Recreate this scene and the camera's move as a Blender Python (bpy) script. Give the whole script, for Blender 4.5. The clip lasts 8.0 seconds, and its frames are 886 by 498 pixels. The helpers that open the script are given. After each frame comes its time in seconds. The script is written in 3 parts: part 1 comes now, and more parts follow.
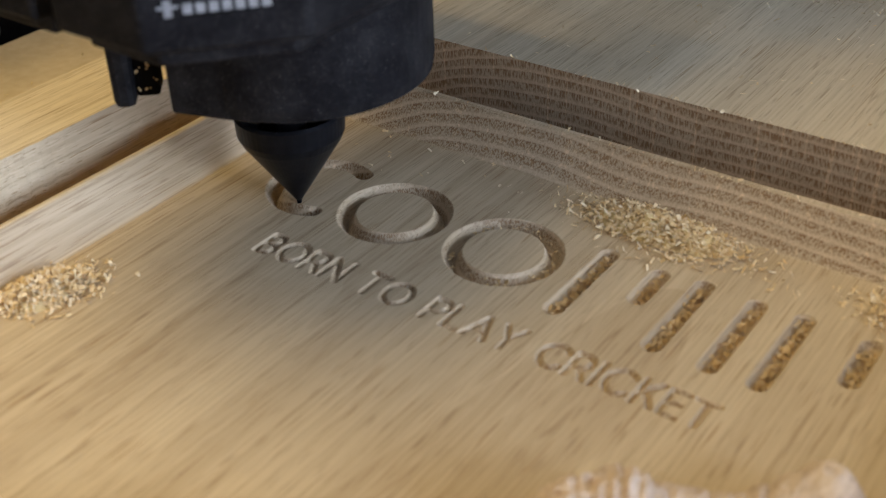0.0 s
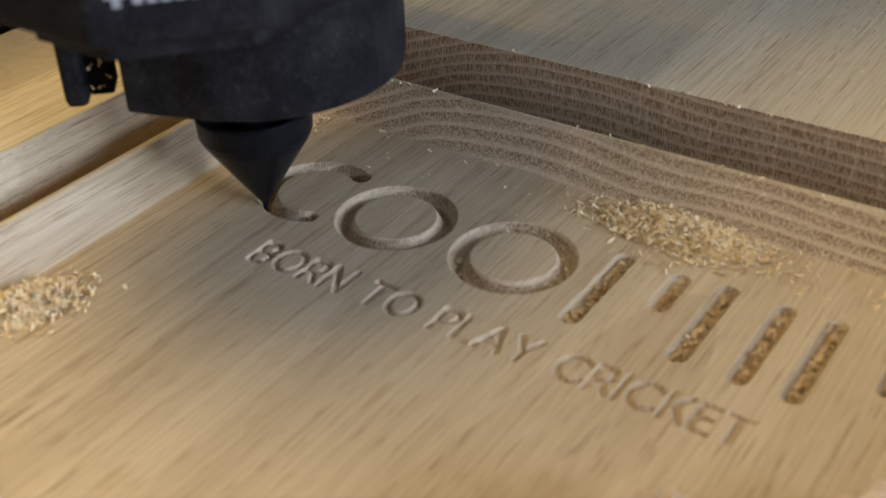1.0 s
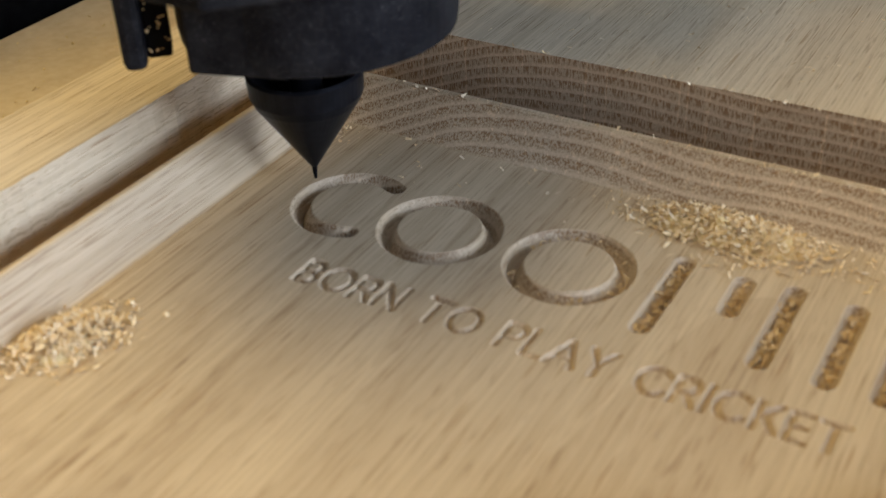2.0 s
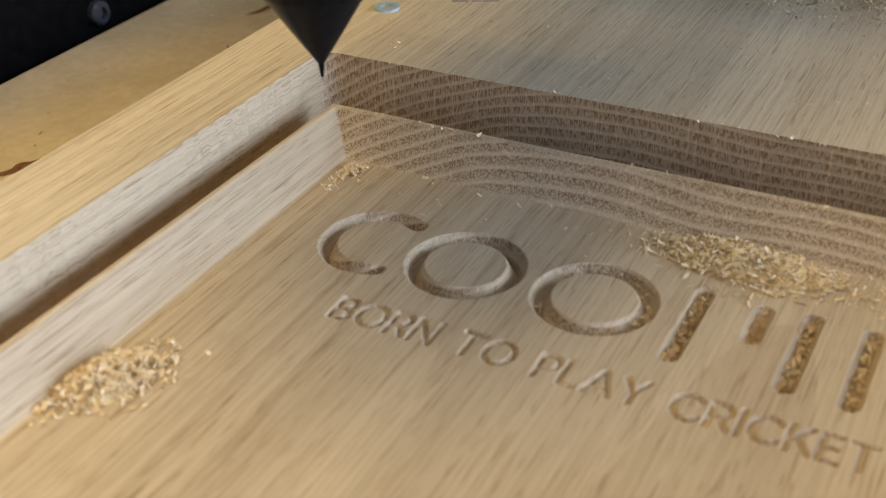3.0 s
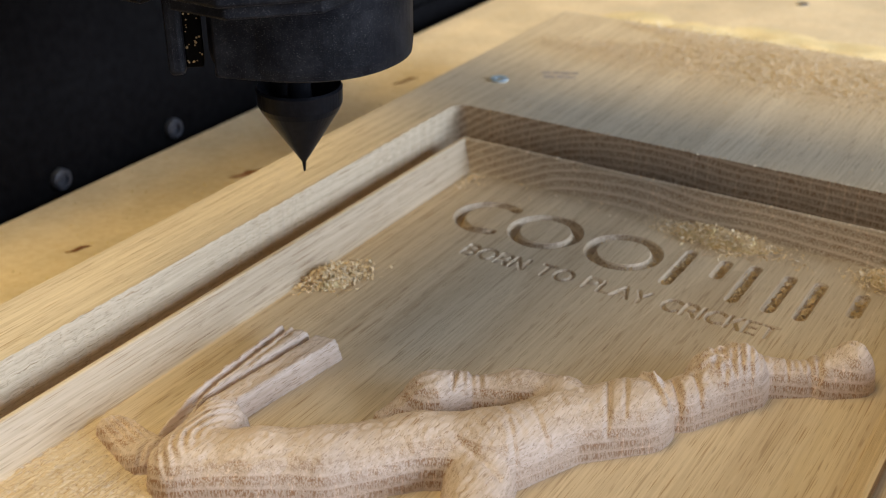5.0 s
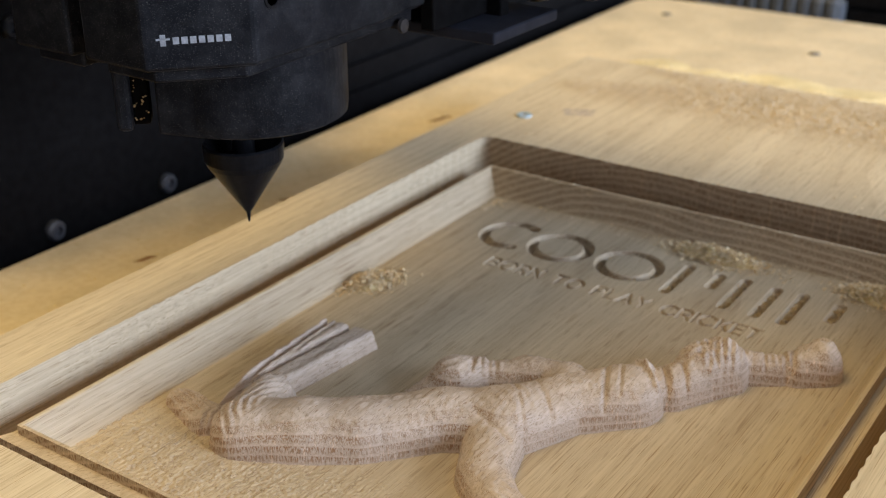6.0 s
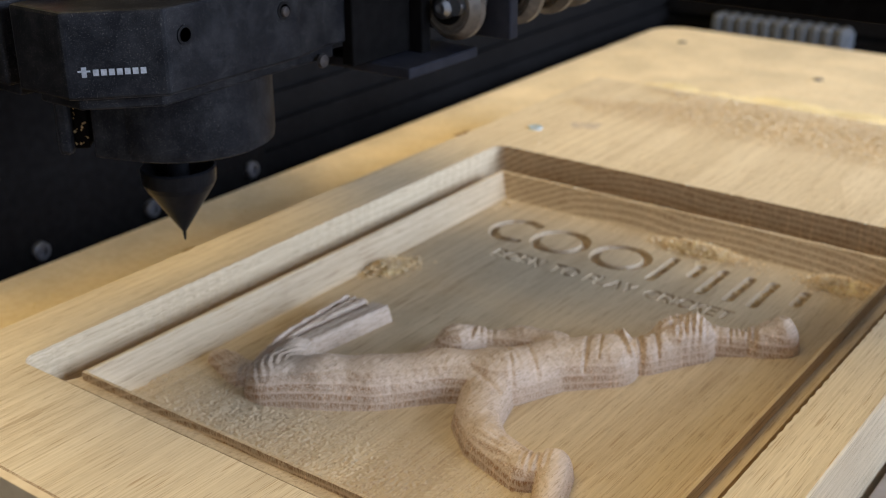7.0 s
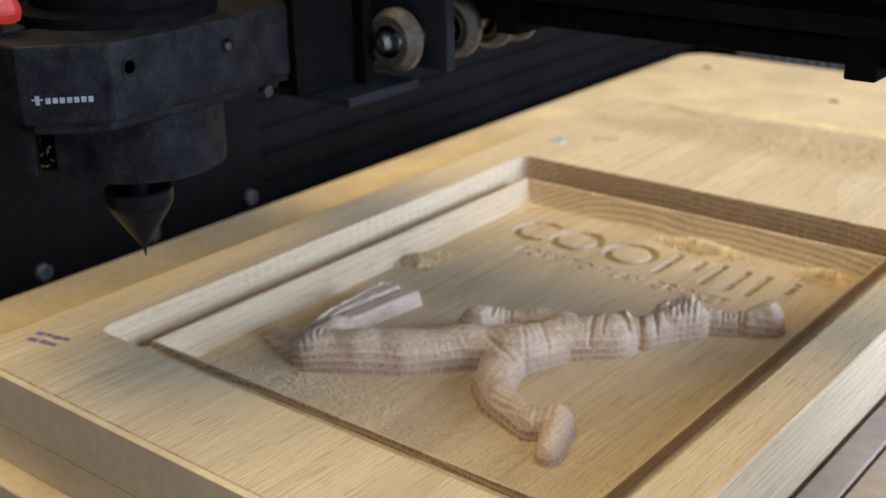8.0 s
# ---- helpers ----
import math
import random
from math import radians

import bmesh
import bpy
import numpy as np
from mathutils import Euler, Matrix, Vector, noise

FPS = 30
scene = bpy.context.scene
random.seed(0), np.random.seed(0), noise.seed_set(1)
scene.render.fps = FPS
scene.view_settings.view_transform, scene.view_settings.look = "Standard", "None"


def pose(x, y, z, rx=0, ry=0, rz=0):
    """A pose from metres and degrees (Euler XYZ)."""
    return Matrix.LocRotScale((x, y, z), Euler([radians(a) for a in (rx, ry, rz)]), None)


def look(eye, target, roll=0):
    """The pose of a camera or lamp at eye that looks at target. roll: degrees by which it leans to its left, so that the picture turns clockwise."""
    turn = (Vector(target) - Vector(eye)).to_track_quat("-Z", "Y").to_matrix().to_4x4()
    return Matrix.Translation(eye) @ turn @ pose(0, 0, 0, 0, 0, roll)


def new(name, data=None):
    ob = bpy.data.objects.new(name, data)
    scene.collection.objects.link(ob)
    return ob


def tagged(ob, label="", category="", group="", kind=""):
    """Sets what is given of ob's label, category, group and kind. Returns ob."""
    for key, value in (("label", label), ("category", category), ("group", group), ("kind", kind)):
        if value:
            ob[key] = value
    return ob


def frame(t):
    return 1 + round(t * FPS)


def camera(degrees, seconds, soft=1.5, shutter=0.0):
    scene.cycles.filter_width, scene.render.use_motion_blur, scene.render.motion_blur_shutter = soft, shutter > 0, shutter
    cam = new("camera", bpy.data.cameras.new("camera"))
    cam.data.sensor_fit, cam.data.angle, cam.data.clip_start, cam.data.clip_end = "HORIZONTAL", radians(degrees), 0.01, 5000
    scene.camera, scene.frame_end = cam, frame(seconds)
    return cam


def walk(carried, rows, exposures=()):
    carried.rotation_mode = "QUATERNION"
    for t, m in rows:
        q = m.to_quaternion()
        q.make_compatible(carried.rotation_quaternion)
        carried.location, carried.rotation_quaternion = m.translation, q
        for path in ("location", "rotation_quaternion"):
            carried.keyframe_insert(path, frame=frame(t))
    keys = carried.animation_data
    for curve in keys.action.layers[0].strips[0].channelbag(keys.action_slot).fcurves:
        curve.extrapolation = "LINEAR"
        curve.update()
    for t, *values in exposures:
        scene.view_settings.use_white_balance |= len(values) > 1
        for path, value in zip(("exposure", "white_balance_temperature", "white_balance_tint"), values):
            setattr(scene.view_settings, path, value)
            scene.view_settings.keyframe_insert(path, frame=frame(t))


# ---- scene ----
cam = camera(41.0, 8.0, soft=1.1)
PATH = [
    (0, (0.241, -0.258, 0.167), (-0.758, 1.084, -0.928), -2.1),
    (0.5, (0.238, -0.255, 0.163), (-0.759, 1.094, -0.927), -2.4),
    (1, (0.226, -0.25, 0.159), (-0.74, 1.116, -0.937), -2.1),
    (1.5, (0.212, -0.252, 0.157), (-0.724, 1.129, -0.946), -2.5),
    (2.8, (0.182, -0.266, 0.158), (-0.607, 1.221, -0.923), -1.5),
    (3, (0.184, -0.271, 0.163), (-0.63, 1.218, -0.895), -1.8),
    (3.5, (0.198, -0.305, 0.181), (-0.639, 1.229, -0.792), -1.2),
    (4, (0.22, -0.367, 0.191), (-0.66, 1.161, -0.753), -0.5),
    (5.5, (0.286, -0.459, 0.225), (-0.704, 1.041, -0.652), -0.5),
    (6, (0.304, -0.486, 0.227), (-0.726, 1.013, -0.605), -0.4),
    (6.5, (0.327, -0.508, 0.228), (-0.74, 0.98, -0.578), -0.7),
    (7, (0.355, -0.534, 0.235), (-0.745, 0.944, -0.545), -0.4),
    (7.5, (0.381, -0.559, 0.241), (-0.75, 0.905, -0.52), -0.4),
    (8, (0.405, -0.582, 0.241), (-0.771, 0.863, -0.484), -1.0),
]
walk(cam, [(t, look(eye, target, roll)) for t, eye, target, roll in PATH], [(0.0, -0.20), (3.5, -0.12), (6.0, -0.11), (8.0, -0.07)])
cam.data.dof.use_dof = True
cam.data.dof.focus_distance = 0.368
cam.data.dof.aperture_fstop = 16.0

# ---- light ----
world = bpy.data.worlds.new("world")
scene.world = world
world.use_nodes = True
wn = world.node_tree.nodes
sky = wn.new("ShaderNodeTexSky")
sky.sky_type, sky.sun_disc = "NISHITA", False
sky.sun_elevation, sky.sun_rotation = radians(35), radians(90)
wn["Background"].inputs["Strength"].default_value = 0.1
world.node_tree.links.new(sky.outputs[0], wn["Background"].inputs[0])

FLOOR_Z, CEIL_Z = -0.95, 1.75


def area(name, m, sx, sy, power, colour):
    lamp = bpy.data.lights.new(name, "AREA")
    lamp.shape, lamp.size, lamp.size_y, lamp.energy, lamp.color = "RECTANGLE", sx, sy, power, colour
    ob = new(name, lamp)
    ob.matrix_world = m
    return ob


LAMP = Vector((-0.42, -0.22, 1.36))
area("window_daylight", look((1.97, 0.25, 0.48), (0.1, 0.1, 0)), 1.5, 1.0, 124, (0.57, 0.71, 1.0))
area("pendant_lamp_light", look(LAMP, (0.05, -0.05, 0)), 1.0, 0.9, 16.6, (1.0, 0.745, 0.25))


# ---- materials ----
def material(name, rough=0.6, metal=0.0):
    m = bpy.data.materials.new(name)
    m.use_nodes = True
    nt = m.node_tree
    b = nt.nodes["Principled BSDF"]
    b.inputs["Roughness"].default_value, b.inputs["Metallic"].default_value = rough, metal
    return m, nt, b


def node(nt, kind, **values):
    n = nt.nodes.new(kind)
    for k, v in values.items():
        n.inputs[k].default_value = v
    return n


def ramp(nt, fac, stops):
    r = nt.nodes.new("ShaderNodeValToRGB")
    e = r.color_ramp.elements
    while len(e) < len(stops):
        e.new(0.5)
    for el, (p, c) in zip(e, stops):
        el.position, el.color = p, (*c, 1)
    nt.links.new(fac, r.inputs[0])
    return r.outputs[0]


def coords(nt, loc=(0, 0, 0), scale=(1, 1, 1), rot=(0, 0, 0)):
    tc = nt.nodes.new("ShaderNodeTexCoord")
    mp = node(nt, "ShaderNodeMapping", Location=loc, Scale=scale, Rotation=rot)
    nt.links.new(tc.outputs["Object"], mp.inputs[0])
    return mp.outputs[0]


def noise_at(nt, vec, scale, detail=3.0, rough=0.5):
    n = node(nt, "ShaderNodeTexNoise", Scale=scale, Detail=detail, Roughness=rough)
    nt.links.new(vec, n.inputs["Vector"])
    return n.outputs[0]


def mix(nt, kind, fac, a, b):
    n = nt.nodes.new("ShaderNodeMix")
    n.data_type, n.blend_type = "RGBA", kind
    for v, sock in ((fac, n.inputs[0]), (a, n.inputs[6]), (b, n.inputs[7])):
        if isinstance(v, (int, float)):
            sock.default_value = v
        elif isinstance(v, tuple):
            sock.default_value = (*v, 1)
        else:
            nt.links.new(v, sock)
    return n.outputs[2]


def bump(nt, b, height, strength, distance):
    n = node(nt, "ShaderNodeBump", Strength=strength, Distance=distance)
    nt.links.new(height, n.inputs["Height"])
    nt.links.new(n.outputs[0], b.inputs["Normal"])


def oak(name, light, dark, end, centre=(0.085, 0, -0.10), pores=0.32, ripple=0.3, bite=0.58, late=0.80, pit=(0.52, 0.52, 0.52), lines=0.45):
    """Solid oak: year rings round an axis along y, pores as dashes along the grain, darker on cut ends."""
    m, nt, b = material(name, 0.6)
    parts = nt.nodes.new("ShaderNodeSeparateXYZ")
    nt.links.new(coords(nt, loc=(-centre[0], 0, -centre[2]), scale=(1.0, 0.05, 1.0)), parts.inputs[0])
    # rings tighten on one side of the heart and run out flat on the other
    flat = nt.nodes.new("ShaderNodeMath")
    flat.operation, flat.inputs[1].default_value = "MULTIPLY", 0.30
    nt.links.new(parts.outputs[0], flat.inputs[0])
    side = nt.nodes.new("ShaderNodeMath")
    side.operation = "MINIMUM"
    nt.links.new(parts.outputs[0], side.inputs[0])
    nt.links.new(flat.outputs[0], side.inputs[1])
    whole = nt.nodes.new("ShaderNodeCombineXYZ")
    for k, src in enumerate((side, parts, parts)):
        nt.links.new(src.outputs[0 if k == 0 else k], whole.inputs[k])
    vec = whole.outputs[0]
    w = node(nt, "ShaderNodeTexWave", Scale=96, Distortion=3.2, Detail=3.0)
    w.wave_type, w.rings_direction, w.wave_profile = "RINGS", "Y", "SAW"
    w.inputs["Detail Scale"].default_value = 0.3
    sway = noise_at(nt, coords(nt, scale=(1, 0.2, 1)), 14, 1)
    lift = node(nt, "ShaderNodeVectorMath")
    lift.operation = "MULTIPLY"
    lift.inputs[1].default_value = (0.0, 0.0, 0.008)
    nt.links.new(sway, lift.inputs[0])
    warped = nt.nodes.new("ShaderNodeVectorMath")
    nt.links.new(vec, warped.inputs[0])
    nt.links.new(lift.outputs[0], warped.inputs[1])
    nt.links.new(warped.outputs[0], w.inputs[0])
    geo = nt.nodes.new("ShaderNodeNewGeometry")
    sep = nt.nodes.new("ShaderNodeSeparateXYZ")
    nt.links.new(geo.outputs["True Normal"], sep.inputs[0])
    ab = nt.nodes.new("ShaderNodeMath")
    ab.operation = "ABSOLUTE"
    nt.links.new(sep.outputs[1], ab.inputs[0])
    cut = ramp(nt, ab.outputs[0], [(0.35, (0, 0, 0)), (0.8, (1, 1, 1))])
    face = ramp(nt, w.outputs[1], [(0.0, light), (0.5, light), (1.0, tuple(0.5 * (p + q) for p, q in zip(light, dark)))])
    band = ramp(nt, w.outputs[1], [(0.16, (0, 0, 0)), (0.42, (0.8, 0.8, 0.8)), (0.9, (1, 1, 1)), (1.0, (0.2, 0.2, 0.2))])
    holes = ramp(nt, noise_at(nt, coords(nt, scale=(1, 1, 0.20)), 2500, 0.5), [(0.44, (1, 1, 1)), (0.52, (0, 0, 0))])
    soft = mix(nt, "MIX", band, tuple(1.06 * c for c in end), tuple(late * c for c in end))
    butt = mix(nt, "MIX", mix(nt, "MULTIPLY", 1.0, band, holes), soft, tuple(bite * p * c for p, c in zip(pit, end)))
    rays = ramp(nt, noise_at(nt, coords(nt, scale=(1, 1, 0.02)), 800, 1.0), [(0.63, (1, 1, 1)), (0.70, (1.22, 1.22, 1.2))])
    butt = mix(nt, "MULTIPLY", 1.0, butt, rays)
    contour = noise_at(nt, coords(nt, scale=(1, 0.014, 1)), 430, 1.5)
    thread = ramp(nt, contour, [(0.482, (1, 1, 1)), (0.496, (0.50, 0.40, 0.31)), (0.504, (0.50, 0.40, 0.31)), (0.518, (1, 1, 1))])
    broken = ramp(nt, noise_at(nt, coords(nt, scale=(1, 0.12, 1)), 700, 1.0), [(0.42, (0, 0, 0)), (0.56, (lines, lines, lines))])
    face = mix(nt, "MULTIPLY", broken, face, thread)
    colour = mix(nt, "MIX", cut, face, butt)
    broad = noise_at(nt, coords(nt, scale=(1, 0.10, 1)), 60, 4)
    tone = ramp(nt, broad, [(0.3, (0.90, 0.885, 0.87)), (0.7, (1.05, 1.05, 1.05))])
    colour = mix(nt, "MULTIPLY", 1.0, colour, tone)
    streak = ramp(nt, noise_at(nt, coords(nt, scale=(1, 0.012, 1)), 1300, 3.0), [(0.36, (0.86, 0.83, 0.79)), (0.64, (1.06, 1.06, 1.06))])
    colour = mix(nt, "MULTIPLY", 0.8, colour, streak)
    p = noise_at(nt, coords(nt, scale=(1, 0.045, 1)), 2600, 0.4, 0.4)
    dashes = ramp(nt, p, [(0.27, (0, 0, 0)), (0.36, (1, 1, 1))])
    colour = mix(nt, "MULTIPLY", pores, colour, mix(nt, "MIX", dashes, (0.36, 0.25, 0.16), (1.0, 1.0, 1.0)))
    veins = ramp(nt, noise_at(nt, coords(nt, scale=(1, 0.018, 1)), 2400, 0.0), [(0.22, (0.70, 0.60, 0.50)), (0.29, (1, 1, 1))])
    colour = mix(nt, "MULTIPLY", mix(nt, "MIX", cut, (1, 1, 1), (0, 0, 0)), colour, veins)
    nt.links.new(colour, b.inputs["Base Color"])
    fuzz = noise_at(nt, coords(nt, scale=(1, 0.35, 1)), 800, 3)
    bump(nt, b, mix(nt, "MULTIPLY", 0.6, dashes, fuzz), ripple, 0.0006)
    return m


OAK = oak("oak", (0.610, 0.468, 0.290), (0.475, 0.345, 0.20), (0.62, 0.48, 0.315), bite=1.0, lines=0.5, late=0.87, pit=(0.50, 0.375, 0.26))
# the border's oak, paler on its face than the panel's
OAK_TOP = oak("oak_pale", (0.695, 0.560, 0.365), (0.56, 0.43, 0.26), (0.63, 0.48, 0.315), bite=1.0, lines=0.5, late=0.87, pit=(0.50, 0.375, 0.26))
OAK_FIG = oak("oak_carved", (0.640, 0.495, 0.365), (0.54, 0.395, 0.265), (0.63, 0.485, 0.355), pores=0.4, ripple=0.4, bite=1.0, late=0.96, pit=(0.60, 0.42, 0.27))


def mottled(name, a, b2, scale, rough=0.6, metal=0.0, bumps=0.2, depth=0.0005, detail=4.0, spec=0.5):
    m, nt, b = material(name, rough, metal)
    b.inputs["Specular IOR Level"].default_value = spec
    n1 = noise_at(nt, coords(nt), scale, detail)
    n2 = noise_at(nt, coords(nt), scale * 0.08, 2)
    c = mix(nt, "MULTIPLY", 0.6, ramp(nt, n1, [(0.3, a), (0.7, b2)]), ramp(nt, n2, [(0.35, (0.75, 0.75, 0.75)), (0.65, (1.1, 1.1, 1.1))]))
    nt.links.new(c, b.inputs["Base Color"])
    bump(nt, b, n1, bumps, depth)
    return m


def shavings(name, *tones):
    """Wood shavings whose tone differs from flake to flake."""
    m, nt, b = material(name, 0.8)
    geo = nt.nodes.new("ShaderNodeNewGeometry")
    c = ramp(nt, geo.outputs["Random Per Island"], [(k / (len(tones) - 1), t) for k, t in enumerate(tones)])
    grain = ramp(nt, noise_at(nt, coords(nt), 900, 3), [(0.3, (0.85, 0.82, 0.78)), (0.7, (1.05, 1.05, 1.05))])
    nt.links.new(mix(nt, "MULTIPLY", 1.0, c, grain), b.inputs["Base Color"])
    return m


CHIP = shavings("oak_shavings", (0.80, 0.57, 0.28), (0.88, 0.67, 0.37), (0.90, 0.72, 0.44), (0.93, 0.79, 0.55))
MIXED = shavings("mixed_sawdust", (0.42, 0.29, 0.15), (0.70, 0.54, 0.32), (0.62, 0.50, 0.34), (0.80, 0.66, 0.46))
GOLD = mottled("packed_chips", (0.74, 0.53, 0.27), (0.56, 0.36, 0.15), 500, 0.85)
DUST = mottled("sawdust", (0.88, 0.70, 0.37), (0.78, 0.58, 0.27), 500, 0.95, bumps=0.8, depth=0.001)
# sawdust with the gantry's shade put into its browner colour
SHADED_DUST = mottled("shaded_sawdust", (0.76, 0.59, 0.36), (0.50, 0.36, 0.20), 900, 0.95, bumps=1.0, depth=0.001)
MDF = mottled("spoilboard_mdf", (0.78, 0.61, 0.37), (0.70, 0.52, 0.29), 260, 0.75, bumps=0.3)
STRIP = mottled("pale_edge_strip", (0.74, 0.58, 0.36), (0.66, 0.49, 0.29), 180, 0.7)
PLANK = mottled("grey_softwood", (0.60, 0.49, 0.40), (0.50, 0.40, 0.32), 150, 0.7)
BOLT = mottled("dull_bolt_steel", (0.17, 0.17, 0.18), (0.10, 0.10, 0.11), 300, 0.5, 0.8, 0.05)
CHAIN = mottled("grey_plastic", (0.11, 0.11, 0.11), (0.07, 0.07, 0.072), 200, 0.6)
RUSTY = mottled("dull_brown_screw", (0.07, 0.055, 0.045), (0.03, 0.028, 0.028), 500, 0.5, 0.6, 0.1)
STEEL = mottled("steel", (0.60, 0.61, 0.63), (0.45, 0.46, 0.48), 300, 0.3, 1.0, 0.05)
BLUED = mottled("bluish_black_plate", (0.014, 0.015, 0.021), (0.026, 0.027, 0.035), 120, 0.6, spec=0.15)
BLACK = mottled("black_aluminium", (0.0045, 0.0040, 0.0038), (0.0085, 0.0078, 0.0074), 200, 0.65, 0.0, 0.1, spec=0.025)
CONE = mottled("black_cutter", (0.005, 0.005, 0.006), (0.010, 0.010, 0.011), 400, 0.30, 0.0, 0.1, spec=0.10)
WHEEL = mottled("grey_brown_polycarbonate", (0.15, 0.12, 0.09), (0.07, 0.058, 0.045), 300, 0.4)
PRINT = mottled("white_print", (0.34, 0.34, 0.34), (0.20, 0.20, 0.20), 900, 0.6)
RED = mottled("red_plastic", (0.55, 0.035, 0.02), (0.42, 0.025, 0.015), 200, 0.4)
INK = mottled("violet_ink", (0.12, 0.08, 0.25), (0.26, 0.19, 0.34), 900, 0.8)
FADED = mottled("faded_grey_ink", (0.36, 0.29, 0.27), (0.46, 0.36, 0.28), 900, 0.8)
TACK = mottled("zinc_washer", (0.55, 0.68, 0.72), (0.42, 0.52, 0.56), 600, 0.35, 0.3)
STREAK = mottled("dark_splinter", (0.26, 0.10, 0.035), (0.42, 0.20, 0.08), 400, 0.8)
PLASTER = mottled("wall_paint", (0.74, 0.73, 0.71), (0.68, 0.67, 0.65), 8, 0.9)
CHARCOAL = mottled("charcoal_paint", (0.035, 0.035, 0.037), (0.025, 0.025, 0.027), 8, 0.9)
CONCRETE = mottled("concrete", (0.24, 0.23, 0.22), (0.17, 0.165, 0.16), 20, 0.85)
BENCH = mottled("bench_top", (0.16, 0.12, 0.08), (0.10, 0.075, 0.05), 60, 0.7)


def dusty(name):
    """Black coated aluminium with pale wood dust in specks and smears."""
    m, nt, b = material(name, 0.55)
    b.inputs["Specular IOR Level"].default_value = 0.09
    base = ramp(nt, noise_at(nt, coords(nt), 60, 3), [(0.3, (0.004, 0.004, 0.005)), (0.7, (0.008, 0.0078, 0.009))])
    specks = ramp(nt, noise_at(nt, coords(nt, scale=(1, 1, 2.2)), 2300, 3), [(0.62, (0, 0, 0)), (0.76, (0.9, 0.9, 0.9))])
    smear = ramp(nt, noise_at(nt, coords(nt), 90, 5, 0.7), [(0.42, (0.0, 0.0, 0.0)), (0.78, (0.24, 0.24, 0.24))])
    c = mix(nt, "MIX", smear, base, (0.085, 0.082, 0.080))
    c = mix(nt, "MIX", mix(nt, "MULTIPLY", 0.75, specks, smear), c, (0.60, 0.54, 0.48))
    nt.links.new(c, b.inputs["Base Color"])
    bump(nt, b, noise_at(nt, coords(nt), 1100, 2), 0.15, 0.0003)
    return m


DUSTY = dusty("dusty_black_aluminium")


def glow(name, colour, strength):
    m, nt, b = material(name)
    b.inputs["Emission Color"].default_value = (*colour, 1)
    b.inputs["Emission Strength"].default_value = strength
    return m


TUBE = glow("lamp_diffuser", (1.0, 0.82, 0.56), 0.3)


# ---- mesh helpers ----
def part(name, bm, mat, parent=None, label="", smooth=False):
    me = bpy.data.meshes.new(name)
    bm.to_mesh(me)
    bm.free()
    if smooth:
        me.shade_smooth()
    me.materials.append(mat)
    ob = new(name, me)
    if parent is not None:
        ob.parent = parent
    if label:
        tagged(ob, label)
    return ob


def raw(name, verts, faces, mat, parent=None, smooth=False):
    me = bpy.data.meshes.new(name)
    me.from_pydata(verts, [], faces)
    me.update()
    if smooth:
        me.shade_smooth()
    me.materials.append(mat)
    ob = new(name, me)
    if parent is not None:
        ob.parent = parent
    return ob


def box(x0, x1, y0, y1, z0, z1, bevel=0.0, bm=None):
    bm2 = bmesh.new()
    bmesh.ops.create_cube(bm2, size=1, matrix=Matrix.LocRotScale(((x0 + x1) / 2, (y0 + y1) / 2, (z0 + z1) / 2), None, (x1 - x0, y1 - y0, z1 - z0)))
    if bevel:
        bmesh.ops.bevel(bm2, geom=bm2.edges[:], offset=bevel, segments=2, affect="EDGES", profile=0.5)
    if bm is None:
        return bm2
    return join(bm, bm2)


def join(bm, other):
    me = bpy.data.meshes.new("tmp")
    other.to_mesh(me)
    other.free()
    bm.from_mesh(me)
    bpy.data.meshes.remove(me)
    return bm


def lathe(profile, n=48, axis=None, at=(0, 0, 0)):
    """A turned solid about z (or, with axis, about that direction) from (radius, height) pairs."""
    bm = bmesh.new()
    rings = []
    for r, z in profile:
        if r < 1e-7:
            rings.append([bm.verts.new((0, 0, z))])
        else:
            rings.append([bm.verts.new((r * math.cos(2 * math.pi * k / n), r * math.sin(2 * math.pi * k / n), z)) for k in range(n)])
    for a, b in zip(rings, rings[1:]):
        for k in range(n):
            j = (k + 1) % n
            if len(a) == 1 and len(b) > 1:
                bm.faces.new((a[0], b[j], b[k]))
            elif len(b) == 1 and len(a) > 1:
                bm.faces.new((a[k], a[j], b[0]))
            elif len(a) > 1:
                bm.faces.new((a[k], a[j], b[j], b[k]))
    m = Matrix.Translation(at)
    if axis is not None:
        m = m @ Vector(axis).to_track_quat("Z", "Y").to_matrix().to_4x4()
    bmesh.ops.transform(bm, matrix=m, verts=bm.verts)
    bmesh.ops.recalc_face_normals(bm, faces=bm.faces)
    return bm


def prism(points, z0, z1, bevel=0.0):
    """An upright prism over a plan polygon."""
    bm = bmesh.new()
    f = bm.faces.new([bm.verts.new((x, y, z0)) for x, y in points])
    up = bmesh.ops.extrude_face_region(bm, geom=[f])["geom"]
    bmesh.ops.translate(bm, vec=(0, 0, z1 - z0), verts=[v for v in up if isinstance(v, bmesh.types.BMVert)])
    bmesh.ops.recalc_face_normals(bm, faces=bm.faces)
    if bevel:
        bmesh.ops.bevel(bm, geom=bm.edges[:], offset=bevel, segments=2, affect="EDGES", profile=0.5)
    return bm


def empty(name, at=(0, 0, 0)):
    ob = new(name)
    ob.location = at
    ob.empty_display_size = 0.02
    return ob


